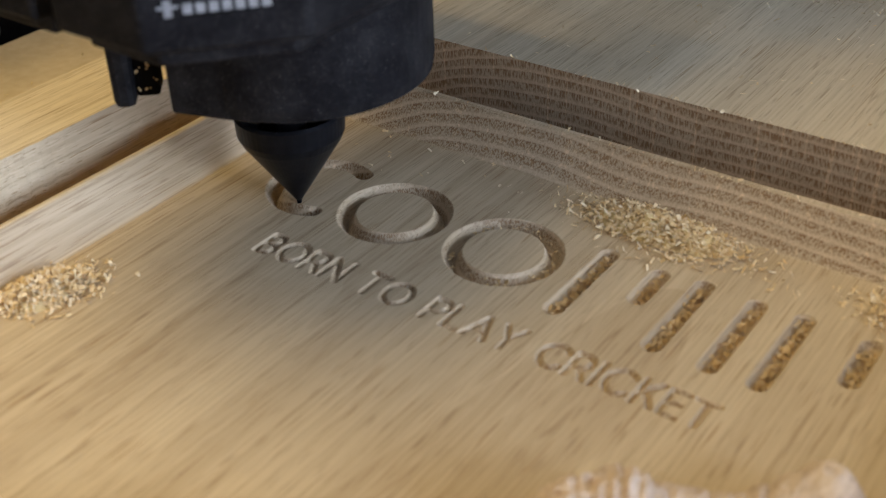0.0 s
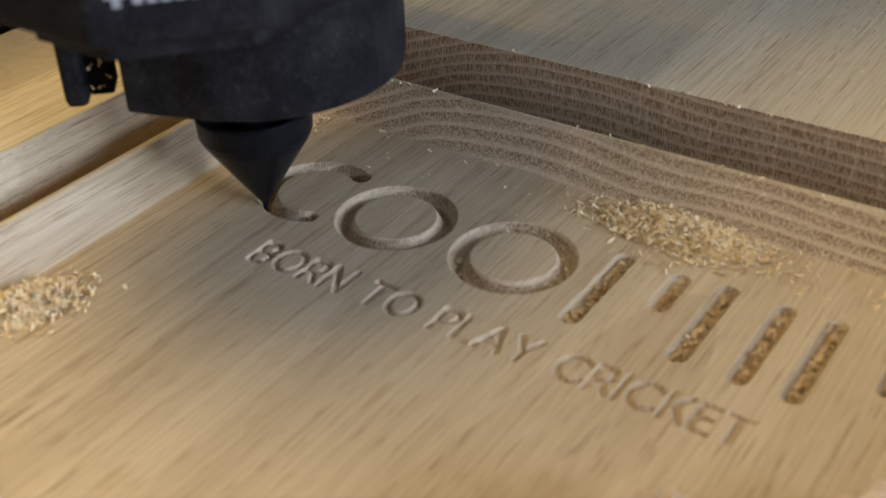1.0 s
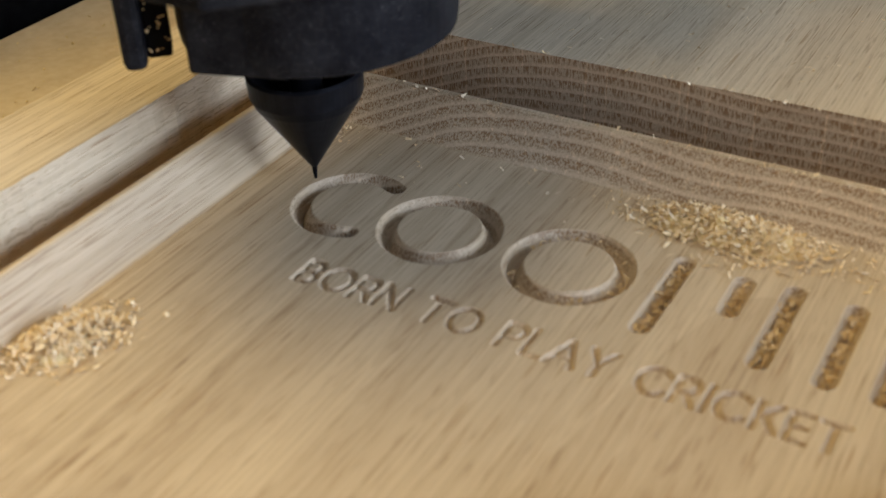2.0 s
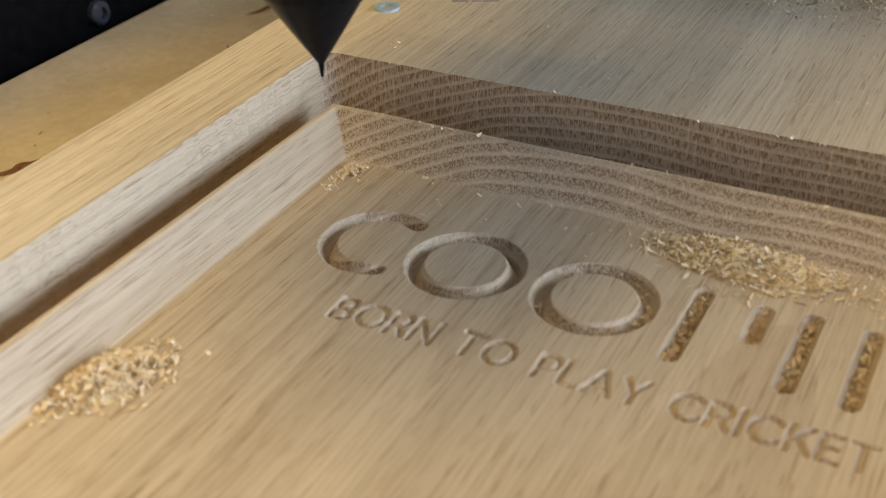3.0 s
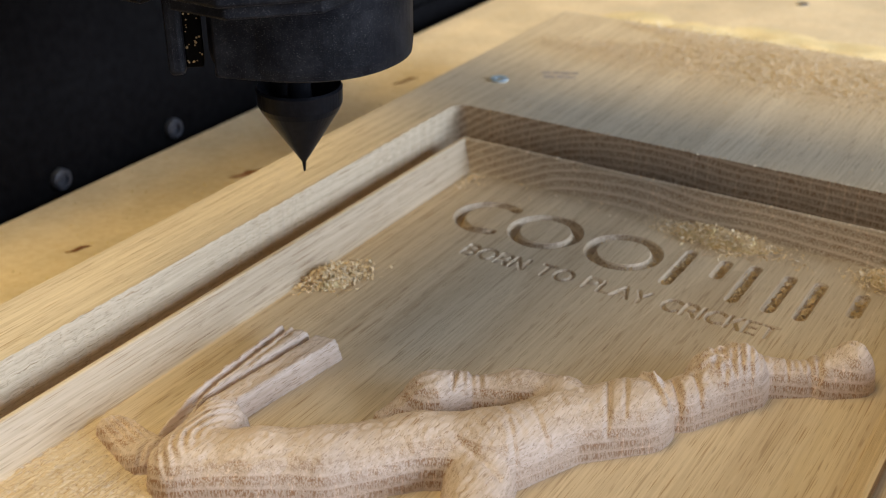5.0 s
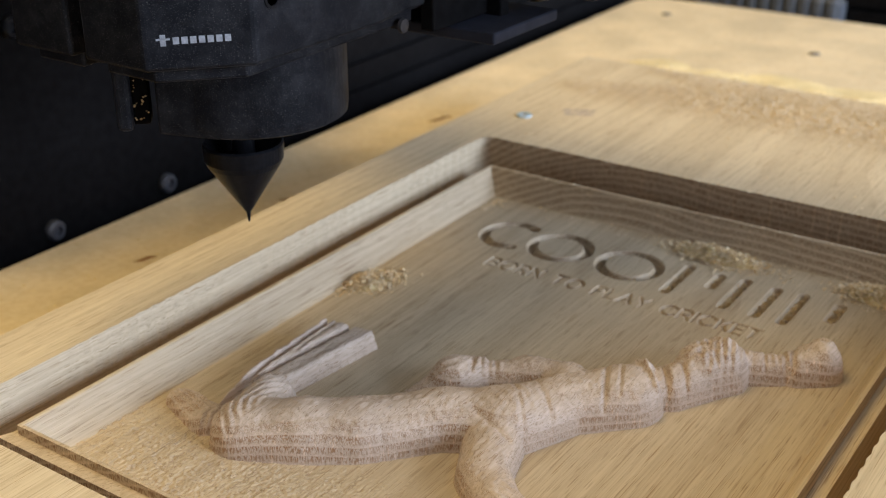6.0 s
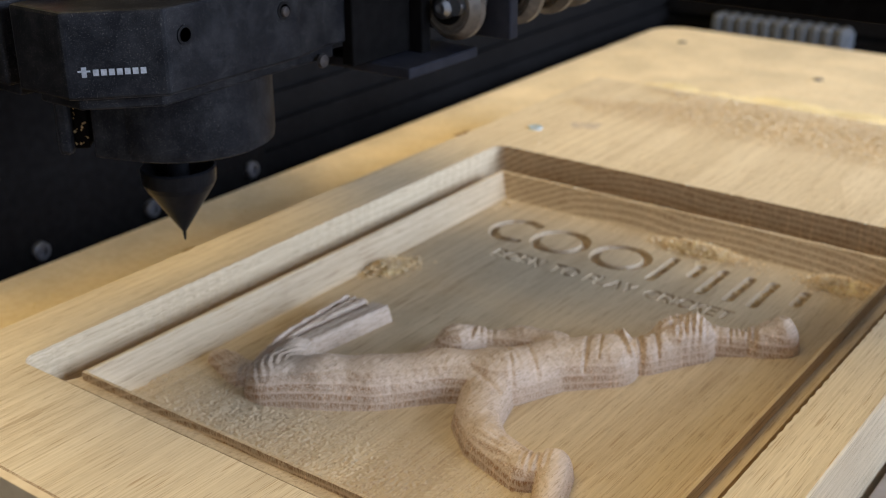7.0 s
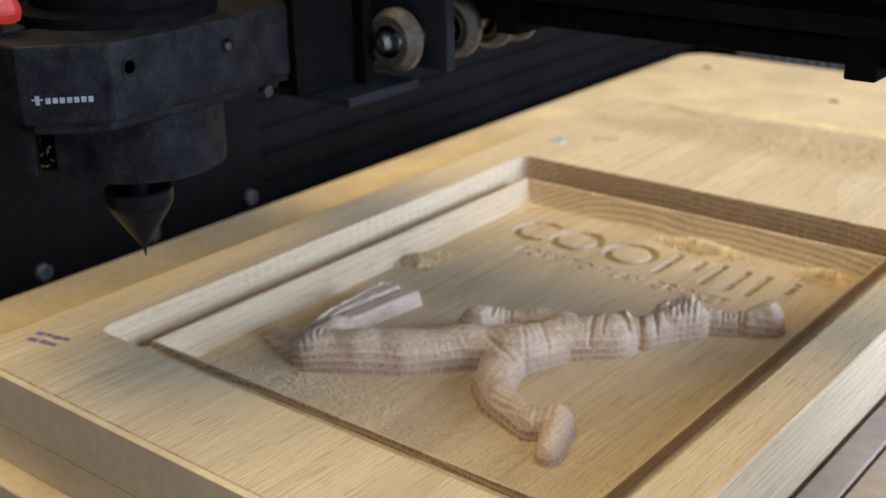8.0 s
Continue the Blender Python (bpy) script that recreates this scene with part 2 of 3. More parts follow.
def extrusion_y(name, x, z, w, h, y0, y1, parent=None, along="y"):
    """A slotted aluminium profile: grooves along both upright faces and on top."""
    bm = bmesh.new()
    g, d = 0.006, 0.004
    def ring(t):
        pts = []
        n = max(1, round(h / 0.02))
        pts.append((x, z))
        pts.append((x + w, z))
        for k in range(n):
            c = z + h * (k + 0.5) / n
            pts += [(x + w, c - g / 2), (x + w - d, c - g / 2), (x + w - d, c + g / 2), (x + w, c + g / 2)]
        pts.append((x + w, z + h))
        c = x + w / 2
        pts += [(c + g / 2, z + h), (c + g / 2, z + h - d), (c - g / 2, z + h - d), (c - g / 2, z + h)]
        pts.append((x, z + h))
        for k in reversed(range(n)):
            c = z + h * (k + 0.5) / n
            pts += [(x, c + g / 2), (x + d, c + g / 2), (x + d, c - g / 2), (x, c - g / 2)]
        return [bm.verts.new((p, t, q) if along == "y" else (t, p, q)) for p, q in pts]
    a, b = ring(y0), ring(y1)
    for k in range(len(a)):
        j = (k + 1) % len(a)
        bm.faces.new((a[k], a[j], b[j], b[k]))
    bm.faces.new(a)
    bm.faces.new(list(reversed(b)))
    bmesh.ops.recalc_face_normals(bm, faces=bm.faces)
    return part(name, bm, BLACK, parent)


# ---- the room ----
def structure(name, bm, mat, label, category):
    return tagged(part(name, bm, mat), label, category, kind="structure")


RX0, RX1, RY0, RY1 = -2.3, 2.0, -2.3, 2.7
structure("floor", box(RX0 - 0.2, RX1 + 0.2, RY0 - 0.2, RY1 + 0.2, FLOOR_Z - 0.1, FLOOR_Z), CONCRETE, "grey concrete workshop floor", "floor")
structure("ceiling", box(RX0 - 0.2, RX1 + 0.2, RY0 - 0.2, RY1 + 0.2, CEIL_Z, CEIL_Z + 0.1), PLASTER, "plain painted workshop ceiling", "ceiling")
structure("wall_west", box(RX0 - 0.15, RX0, RY0, RY1, FLOOR_Z, CEIL_Z), CHARCOAL, "dark charcoal painted workshop wall", "wall")
structure("wall_south", box(RX0 - 0.15, RX1 + 0.15, RY0 - 0.15, RY0, FLOOR_Z, CEIL_Z), PLASTER, "plain grey painted workshop wall", "wall")
structure("wall_north", box(RX0 - 0.15, RX1 + 0.15, RY1, RY1 + 0.15, FLOOR_Z, CEIL_Z), CHARCOAL, "dark charcoal painted workshop wall", "wall")
WY0, WY1, WZ0, WZ1 = -0.55, 1.05, -0.07, 1.03
east = box(RX1, RX1 + 0.15, RY0, WY0, FLOOR_Z, CEIL_Z)
box(RX1, RX1 + 0.15, WY1, RY1, FLOOR_Z, CEIL_Z, bm=east)
box(RX1, RX1 + 0.15, WY0, WY1, FLOOR_Z, WZ0, bm=east)
box(RX1, RX1 + 0.15, WY0, WY1, WZ1, CEIL_Z, bm=east)
structure("wall_east", east, PLASTER, "grey painted wall with a window opening", "wall")

lamp = tagged(empty("pendant_lamp", LAMP), "warm white panel lamp hanging over the machine", "lamp")
aim = look((0, 0, 0), Vector((0.05, -0.05, 0)) - LAMP)
def tilted(bm):
    bmesh.ops.transform(bm, matrix=aim, verts=bm.verts)
    return bm
part("housing", tilted(box(-0.55, 0.55, -0.50, 0.50, 0.022, 0.06, 0.004)), STEEL, lamp)
part("diffuser", tilted(box(-0.53, 0.53, -0.48, 0.48, 0.008, 0.0215, 0.002)), TUBE, lamp)
part("rod", box(-0.01, 0.01, -0.01, 0.01, 0.04, CEIL_Z - LAMP.z), STEEL, lamp)

bench = tagged(empty("workbench", (0, 0, FLOOR_Z)), "dark wooden workbench under the cutting machine", "workbench")
part("tabletop", box(-0.55, 0.95, -0.75, 0.95, 0.77, 0.81, 0.003), BENCH, bench)
for lx in (-0.5, 0.9):
    for ly in (-0.7, 0.9):
        part("leg", box(lx - 0.035, lx + 0.035, ly - 0.035, ly + 0.035, 0, 0.77, 0.003), BENCH, bench)
BENCH_Z = FLOOR_Z + 0.81

# ---- machine frame ----
TABLE_Z = -0.022
TX0, TX1, TY0, TY1 = -0.171, 0.62, -0.373, 0.545
frame_ob = tagged(empty("machine_frame", (0, 0, BENCH_Z)), "black aluminium profile frame of a cutting machine", "machine frame")
fz = -BENCH_Z
for k, y in enumerate((-0.40, 0.06, 0.50)):
    extrusion_y("cross_beam", y, 0.0, 0.04, TABLE_Z - 0.018 + fz, TX0 - 0.03, TX1 + 0.03, frame_ob, along="x")
extrusion_y("side_rail", -0.275, 0.0, 0.08, fz + 0.055, -0.6, 0.72, frame_ob)
extrusion_y("side_rail", 0.70, 0.0, 0.08, fz + 0.002, -0.6, 0.72, frame_ob)
extrusion_y("end_rail", 0.60, 0.0, 0.04, fz + 0.03, -0.195, 0.70, frame_ob, along="x")


def round_rect(x0, x1, y0, y1, r, n=6):
    pts = []
    for cx, cy, a0 in ((x1 - r, y1 - r, 0), (x0 + r, y1 - r, 90), (x0 + r, y0 + r, 180), (x1 - r, y0 + r, 270)):
        for k in range(n + 1):
            a = radians(a0 + 90 * k / n)
            pts.append((cx + r * math.cos(a), cy + r * math.sin(a)))
    return pts


spoil = tagged(part("spoilboard", prism(round_rect(TX0, TX1, TY0, TY1, 0.03), TABLE_Z - 0.018, TABLE_Z, 0.001), MDF),
               "yellowish fibreboard machine bed dusted with sawdust", "machine bed")

for sx, sy in ((-0.1213, 0.4851), (0.0315, 0.4256)):
    part("screw", lathe([(0, 0.0004), (0.0012, 0.0004), (0.0022, 0.0010), (0.0040, 0.0008), (0.0044, 0), (0, -0.002)], 20, None, (sx, sy, TABLE_Z)), WHEEL, spoil, "dull brown screw sunk in the bed")
links = bmesh.new()
for k in range(11):
    x = -0.135 + 0.0125 * k
    box(x, x + 0.0105, 0.578, 0.602, fz - 0.055, fz - 0.013, 0.003, links)
    box(x + 0.004, x + 0.0135, 0.581, 0.5995, fz - 0.053, fz - 0.016, 0.002, links)
part("cable_chain", links, CHAIN, frame_ob, "grey plastic cable chain along the end rail")

# ---- the carved board ----
BX0, BX1, BY0, BY1, TOP = -0.043, 0.262, -0.358, 0.185, 0.021
PX0, PX1, PY0, PY1 = -0.0135, 0.2405, -0.310, 0.0165
W, L, RIM, LEDGE = 0.2265, 0.2925, 0.0125, 0.0025
MOAT = -0.012
board = tagged(empty("carved_board", (0, 0, TABLE_Z)), "pale oak board with a routed recess, lettering and a carved relief", "wooden board")
bz = -TABLE_Z


def board_body():
    bm = bmesh.new()
    corners, hole = round_rect(PX0, PX1, PY0, PY1, 0.006), []
    for (ax, ay), (bx, by) in zip(corners, corners[1:] + corners[:1]):
        ln = math.hypot(bx - ax, by - ay)
        n = max(1, round(ln / 0.002))
        for k in range(n):
            t = k / n
            wave = 0.00016 * (math.sin(t * ln * 900) + math.sin(t * ln * 2300 + 1)) * (abs(by - ay) > 0.1)
            hole.append((ax + (bx - ax) * t - (by - ay) / ln * wave, ay + (by - ay) * t + (bx - ax) / ln * wave))
    outer = [(BX0, BY0), (BX1, BY0), (BX1, BY1), (BX0, BY1)]
    def loop(pts, z):
        return [bm.verts.new((x, y, z + bz)) for x, y in pts]
    def close(vs):
        return [bm.edges.new((vs[k], vs[(k + 1) % len(vs)])) for k in range(len(vs))]
    def skirt(a, b):
        for k in range(len(a)):
            j = (k + 1) % len(a)
            bm.faces.new((a[k], a[j], b[j], b[k]))
    c = 0.0008
    shrink = [(BX0 + c, BY0 + c), (BX1 - c, BY0 + c), (BX1 - c, BY1 - c), (BX0 + c, BY1 - c)]
    t_out, t_in = loop(shrink, TOP), loop(hole, TOP)
    bmesh.ops.triangle_fill(bm, edges=close(t_out) + close(t_in), use_beauty=True)
    o1, o2 = loop(outer, TOP - c), loop(outer, TABLE_Z)
    skirt(t_out, o1)
    skirt(o1, o2)
    i2 = loop(hole, MOAT)
    skirt(t_in, i2)
    bm.faces.new(i2)
    bm.faces.new(o2)
    bmesh.ops.recalc_face_normals(bm, faces=bm.faces)
    return part("border", bm, OAK_TOP, board, "pale oak border with end-grain walls")


board_body()
for name, z0, z1 in (("edge_strip", -0.0041, TOP - 0.0003), ("edge_strip", TABLE_Z, -0.0045)):
    part(name, box(BX0 + 0.0005, BX1 - 0.0005, BY0 - 0.0030, BY0 + 0.0002, z0 + bz, z1 + bz, 0.0004), STRIP, board, "plain pale wooden strip on the board's end")


def seg_dist(px, py, ax, ay, bx, by):
    dx, dy = bx - ax, by - ay
    t = np.clip(((px - ax) * dx + (py - ay) * dy) / max(dx * dx + dy * dy, 1e-12), 0, 1)
    return np.hypot(px - ax - t * dx, py - ay - t * dy), t


# capital strokes on a cell of height 1: polylines, arcs given as (cx, cy, rx, ry, from, to)
GLYPHS = {
    "B": (0.62, [[(0, 0), (0, 1), (0.3, 1)], (0.3, 0.76, 0.26, 0.24, 90, -90), [(0, 0.52), (0.3, 0.52)], (0.32, 0.26, 0.3, 0.26, 90, -90), [(0.32, 0), (0, 0)]]),
    "O": (0.96, [(0.48, 0.5, 0.48, 0.5, 0, 360)]),
    "R": (0.64, [[(0, 0), (0, 1), (0.32, 1)], (0.32, 0.73, 0.28, 0.27, 90, -90), [(0.32, 0.46), (0, 0.46)], [(0.32, 0.46), (0.64, 0)]]),
    "N": (0.74, [[(0, 0), (0, 1), (0.74, 0), (0.74, 1)]]),
    "T": (0.68, [[(0, 1), (0.68, 1)], [(0.34, 1), (0.34, 0)]]),
    "P": (0.60, [[(0, 0), (0, 1), (0.32, 1)], (0.32, 0.72, 0.28, 0.28, 90, -90), [(0.32, 0.44), (0, 0.44)]]),
    "L": (0.50, [[(0, 1), (0, 0), (0.5, 0)]]),
    "A": (0.84, [[(0, 0), (0.42, 1), (0.84, 0)], [(0.16, 0.34), (0.68, 0.34)]]),
    "Y": (0.74, [[(0, 1), (0.37, 0.46), (0.74, 1)], [(0.37, 0.46), (0.37, 0)]]),
    "C": (0.84, [(0.48, 0.5, 0.48, 0.5, 42, 318)]),
    "I": (0.04, [[(0.02, 0), (0.02, 1)]]),
    "K": (0.62, [[(0, 0), (0, 1)], [(0.6, 1), (0, 0.42)], [(0.2, 0.6), (0.64, 0)]]),
    "E": (0.54, [[(0.54, 1), (0, 1), (0, 0), (0.54, 0)], [(0, 0.52), (0.46, 0.52)]]),
}


def arc(cx, cy, rx, ry, a0, a1, n):
    return [(cx + rx * math.cos(radians(a0 + (a1 - a0) * k / n)), cy + ry * math.sin(radians(a0 + (a1 - a0) * k / n))) for k in range(n + 1)]


def line_of_text(words, x0, x1, y, height, gap=0.28, space=0.62):
    width = sum(space if ch == " " else GLYPHS[ch][0] + gap for ch in words) - gap
    k = (x1 - x0) / width
    x, out = x0, []
    for ch in words:
        if ch == " ":
            x += space * k
            continue
        w, strokes = GLYPHS[ch]
        for s in strokes:
            pts = arc(*s, 14) if isinstance(s, tuple) else s
            out.append([(x + px * k, y + py * height) for px, py in pts])
        x += (w + gap) * k
    return out


MOTTO = line_of_text("BORN TO PLAY CRICKET", 0.0475, 0.1735, -0.0797, 0.0085)
# the line above the motto: plain loops and bars of its size
BARS = [arc(0.0412, -0.0458, 0.0130, 0.0132, 62, 300, 30)]
BARS += [arc(cx, -0.0456, 0.0132, 0.0132, 0, 360, 40) for cx in (0.0672, 0.1022)]
for bx, b2, low, high in ((0.1257, 0.1405, -0.0455, -0.0340), (0.1517, 0.1655, -0.0600, -0.0330), (0.1770, 0.1930, -0.0480, -0.0340)):
    BARS += [[(bx, -0.0598), (bx, -0.0325)], [(b2, low), (b2, high)]]



def panel():
    fine_x = np.arange(0.024, 0.204, 0.00036)
    xs = np.concatenate([np.arange(0, 0.024, 0.0006), fine_x, np.arange(0.2043, W, 0.0006), [W]])
    ys = np.concatenate([np.arange(-L, -0.0835, 0.0009), np.arange(-0.0835, -0.026, 0.00036), np.arange(-0.0258, 0, 0.0006), [0]])
    X, Y = np.meshgrid(xs, ys)
    d = np.minimum(np.minimum(X, W - X), np.minimum(-Y, Y + L))
    s = np.clip((d - 0.0016) / 0.0078, 0, 1)
    Z = RIM * (1 - s) ** 1.25
    band = (Y > -0.0845) & (Y < -0.025) & (X > 0.022) & (X < 0.206)
    px, py = X[band], Y[band]
    carve = np.zeros_like(px)
    for lines, half, depth in ((MOTTO, 0.00095, 0.0014), (BARS, 0.0026, 0.0048)):
        for pts in lines:
            for (ax, ay), (bx, by) in zip(pts, pts[1:]):
                near = (px > min(ax, bx) - half) & (px < max(ax, bx) + half) & (py > min(ay, by) - half) & (py < max(ay, by) + half)
                dist, _ = seg_dist(px[near], py[near], ax, ay, bx, by)
                cut = depth * np.clip(1 - (dist / half) ** 1.08, 0, 1)
                carve[near] = np.maximum(carve[near], cut)
    Z[band] -= carve
    # tooling marks on the lower, rougher part of the ground
    rough = np.clip((-Y - 0.225) / 0.03, 0, 1) * (s >= 1)
    pits = np.random.default_rng(2).normal(0, 1, Z.shape)
    pits = (pits + np.roll(pits, 1, 1) + np.roll(pits, 2, 1) + np.roll(pits, 3, 1)) / 2
    Z += rough * (0.00016 * pits + 0.00018 * np.sin(X * 2200 + 9 * np.sin(Y * 310)) * np.sin(Y * 1900 + 7 * np.sin(X * 270)))
    # outer ledge and wall
    def pad(a, first, last):
        return np.concatenate([first, a, last])
    e = LEDGE
    side, front = 0.0052, 0.0062
    xs2 = pad(xs, [-e, -e, 0 - 1e-5], [W + 1e-5, W + side, W + side])
    ys2 = pad(ys, [-L - front, -L - front, -L - 1e-5], [1e-5, e, e])
    Z2 = np.pad(Z, 3, constant_values=RIM - 0.0035)
    Z2[1, 1:-1] = RIM - 0.0020
    Z2[1:-1, -3:-1] = RIM - 0.0055
    Z2[0, :] = Z2[-1, :] = MOAT - 0.001
    Z2[:, 0] = Z2[:, -1] = MOAT - 0.001
    X2, Y2 = np.meshgrid(xs2, ys2)
    n, m = X2.shape
    verts = np.stack([X2, Y2, Z2 + bz], -1).reshape(-1, 3).tolist()
    idx = np.arange(n * m).reshape(n, m)
    faces = np.stack([idx[:-1, :-1], idx[:-1, 1:], idx[1:, 1:], idx[1:, :-1]], -1).reshape(-1, 4).tolist()
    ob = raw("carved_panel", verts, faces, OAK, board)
    return ob


tagged(panel(), "oak panel with carved lettering and a coved rim")


def relief():
    """The carved sportsman as one plain form: swollen limbs rising steeply from the ground of the panel."""
    limbs = [  # x, y, radius, rise at both ends
        (0.0490, -0.2230, 0.0090, 0.0115, 0.0555, -0.2430, 0.0125, 0.0130),  # padded shin and knee
        (0.0555, -0.2430, 0.0125, 0.0130, 0.0730, -0.2330, 0.0137, 0.0145),
        (0.0730, -0.2330, 0.0137, 0.0145, 0.0880, -0.2230, 0.0134, 0.0145),  # thigh
        (0.0880, -0.2230, 0.0134, 0.0145, 0.1075, -0.2020, 0.0127, 0.0146),
        (0.1075, -0.2020, 0.0127, 0.0146, 0.1270, -0.1900, 0.0142, 0.0155),  # hip
        (0.1270, -0.1900, 0.0142, 0.0155, 0.1375, -0.1700, 0.0128, 0.0138),  # waist
        (0.1375, -0.1700, 0.0128, 0.0135, 0.1530, -0.1535, 0.0138, 0.0155),  # chest
        (0.1630, -0.1400, 0.0088, 0.0125, 0.1690, -0.1290, 0.0088, 0.0135),  # neck
        (0.1695, -0.1240, 0.0108, 0.0165, 0.1745, -0.1180, 0.0100, 0.0175),  # head
        (0.1780, -0.1110, 0.0072, 0.0110, 0.1900, -0.1045, 0.0060, 0.0095),  # raised forearm
        (0.1965, -0.0995, 0.0078, 0.0110, 0.2030, -0.0935, 0.0086, 0.0140),  # fist
        (0.0865, -0.1910, 0.0028, 0.0040, 0.0975, -0.1790, 0.0096, 0.0138),  # far glove
        (0.0975, -0.1790, 0.0096, 0.0138, 0.1015, -0.1725, 0.0084, 0.0130),
        (0.1030, -0.1710, 0.0068, 0.0100, 0.1190, -0.1615, 0.0084, 0.0125),  # far arm
        (0.1190, -0.1615, 0.0084, 0.0125, 0.1330, -0.1590, 0.0092, 0.0138),
        (0.1290, -0.2030, 0.0105, 0.0120, 0.1355, -0.2190, 0.0092, 0.0100),  # trailing leg
        (0.1355, -0.2190, 0.0092, 0.0100, 0.1480, -0.2305, 0.0086, 0.0090),
        (0.1480, -0.2305, 0.0086, 0.0090, 0.1690, -0.2375, 0.0082, 0.0090),
        (0.1690, -0.2375, 0.0074, 0.0090, 0.1770, -0.2330, 0.0070, 0.0100),
        (0.1770, -0.2310, 0.0068, 0.0112, 0.1865, -0.2520, 0.0052, 0.0070),  # shoe
        (0.0190, -0.2380, 0.0056, 0.0040, 0.0380, -0.2430, 0.0074, 0.0058),  # front shoe
    ]
    xs, ys = np.arange(0.008, 0.218, 0.0005), np.arange(-0.272, -0.078, 0.0005)
    X, Y = np.meshgrid(xs, ys)
    total = np.zeros_like(X)
    for x0, y0, r0, h0, x1, y1, r1, h1 in limbs:
        d, t = seg_dist(X, Y, x0, y0, x1, y1)
        r, h = r0 + (r1 - r0) * t, h0 + (h1 - h0) * t
        total += (h * np.clip(1 - (d / r) ** 2, 0, 1) ** 0.36) ** 9
    H = total ** (1 / 9)
    # the flat blade: two narrow ribs and a broad face that falls away, cut off square at its end
    left, right = 0.0328 - 0.053 * (Y + 0.2), 0.0506 + 0.12 * (Y + 0.2)
    end = -0.1715 + 0.16 * (X - 0.0316)
    edge = np.clip(np.minimum(np.minimum((X - left) / 0.0010, (right - X) / 0.0010), np.minimum((end - Y) / 0.0012, (Y + 0.243) / 0.004)), 0, 1)
    low = np.clip((Y + 0.252) / 0.034, 0.45, 1)
    second = 0.0418 + 0.10 * (Y + 0.19)
    ribs = 0.0096 - 0.0008 * (X > left + 0.0024) - 0.0006 * (X > second) - 0.02 * np.clip(X - second, 0, 1)
    for gx, gw, gd in ((left + 0.0026, 0.0009, 0.0040), (left + 0.0060, 0.0005, 0.0008), (second, 0.0010, 0.0044)):
        ribs = ribs - gd * np.exp(-((X - gx) / gw) ** 2)
    H = np.maximum(H, edge * low * ribs)
    body = H > 0.0022
    # padding ridges round the knee, folds across hip, sleeve, cuffs and head
    round_knee = np.hypot(X - 0.0680, (Y + 0.2320) * 0.92)
    knee = np.clip((0.0600 - X) / 0.006, 0, 1) * (Y > -0.262) * (Y < -0.216) * (round_knee > 0.009)
    H += body * knee * (X > 0.038) * 0.0006 * np.sin(round_knee * 2 * math.pi / 0.0029)
    round_hip = np.hypot(X - 0.1120, Y + 0.2160)
    H += body * 0.00018 * np.exp(-(((X - 0.1330) ** 2 + (Y + 0.188) ** 2) / 0.014 ** 2) ** 2) * np.sin(round_hip * 2 * math.pi / 0.0036)
    fold = lambda cx, cy, rad, ang, freq, amp: amp * np.exp(-(((X - cx) ** 2 + (Y - cy) ** 2) / rad ** 2) ** 2) * np.sin(freq * (X * math.cos(ang) + Y * math.sin(ang)))
    H += body * (fold(0.1760, -0.1200, 0.0115, 0.42, 2300, 0.0006) + fold(0.1660, -0.1240, 0.0080, -0.6, 1500, 0.0006) + fold(0.1060, -0.1695, 0.0058, 0.55, 2300, 0.0005)
                 + fold(0.1910, -0.1040, 0.0050, 0.50, 2400, 0.0005) + fold(0.1720, -0.2360, 0.0060, 0.3, 2200, 0.0007) + fold(0.0250, -0.2410, 0.0100, 1.2, 2600, 0.0007)
                 + fold(0.1560, -0.2350, 0.0120, 1.4, 1900, 0.0003) + fold(0.0930, -0.1840, 0.0070, 2.3, 1700, 0.0004))
    for x0, y0, x1, y1, wd, dp in ((0.1445, -0.1500, 0.1530, -0.1700, 0.0008, 0.0014), (0.1490, -0.1480, 0.1560, -0.1640, 0.0006, 0.0008), (0.1600, -0.1370, 0.1700, -0.1520, 0.0010, 0.0026),
                                   (0.1655, -0.1330, 0.1730, -0.1440, 0.0008, 0.0016), (0.1840, -0.1000, 0.1900, -0.1150, 0.0006, 0.0012), (0.1930, -0.0930, 0.1975, -0.1080, 0.0008, 0.0014),
                                   (0.1230, -0.1800, 0.1390, -0.1990, 0.0008, 0.0005), (0.1290, -0.1740, 0.1450, -0.1900, 0.0008, 0.0005), (0.1180, -0.1740, 0.1260, -0.1660, 0.0010, 0.0016),
                                   (0.1040, -0.1780, 0.1000, -0.1660, 0.0007, 0.0014), (0.1200, -0.2010, 0.1370, -0.2060, 0.0012, 0.0010), (0.0475, -0.2140, 0.0570, -0.2180, 0.0007, 0.0012),
                                   (0.1560, -0.1440, 0.1665, -0.1535, 0.0010, -0.0024), (0.1525, -0.1425, 0.1575, -0.1430, 0.0016, -0.0040), (0.1975, -0.0880, 0.2060, -0.0900, 0.0012, -0.0012)):
        d, _ = seg_dist(X, Y, x0, y0, x1, y1)
        H -= body * dp * np.exp(-(d / wd) ** 2)
    H = np.where(H > 0.0004, H, -0.001)
    lumps = np.zeros_like(H)
    for k, (r, c) in enumerate(zip(*np.nonzero(body))):
        x, y = X[r, c], Y[r, c]
        lumps[r, c] = 0.0004 * noise.noise(Vector((x * 190, y * 190, 3.0))) + 0.00045 * noise.noise(Vector((x * 520, y * 520, 7.0)))
    head = np.exp(-((X - 0.171) ** 2 + (Y + 0.121) ** 2) / 0.011 ** 2)
    H += lumps * (0.8 + 3.0 * head)
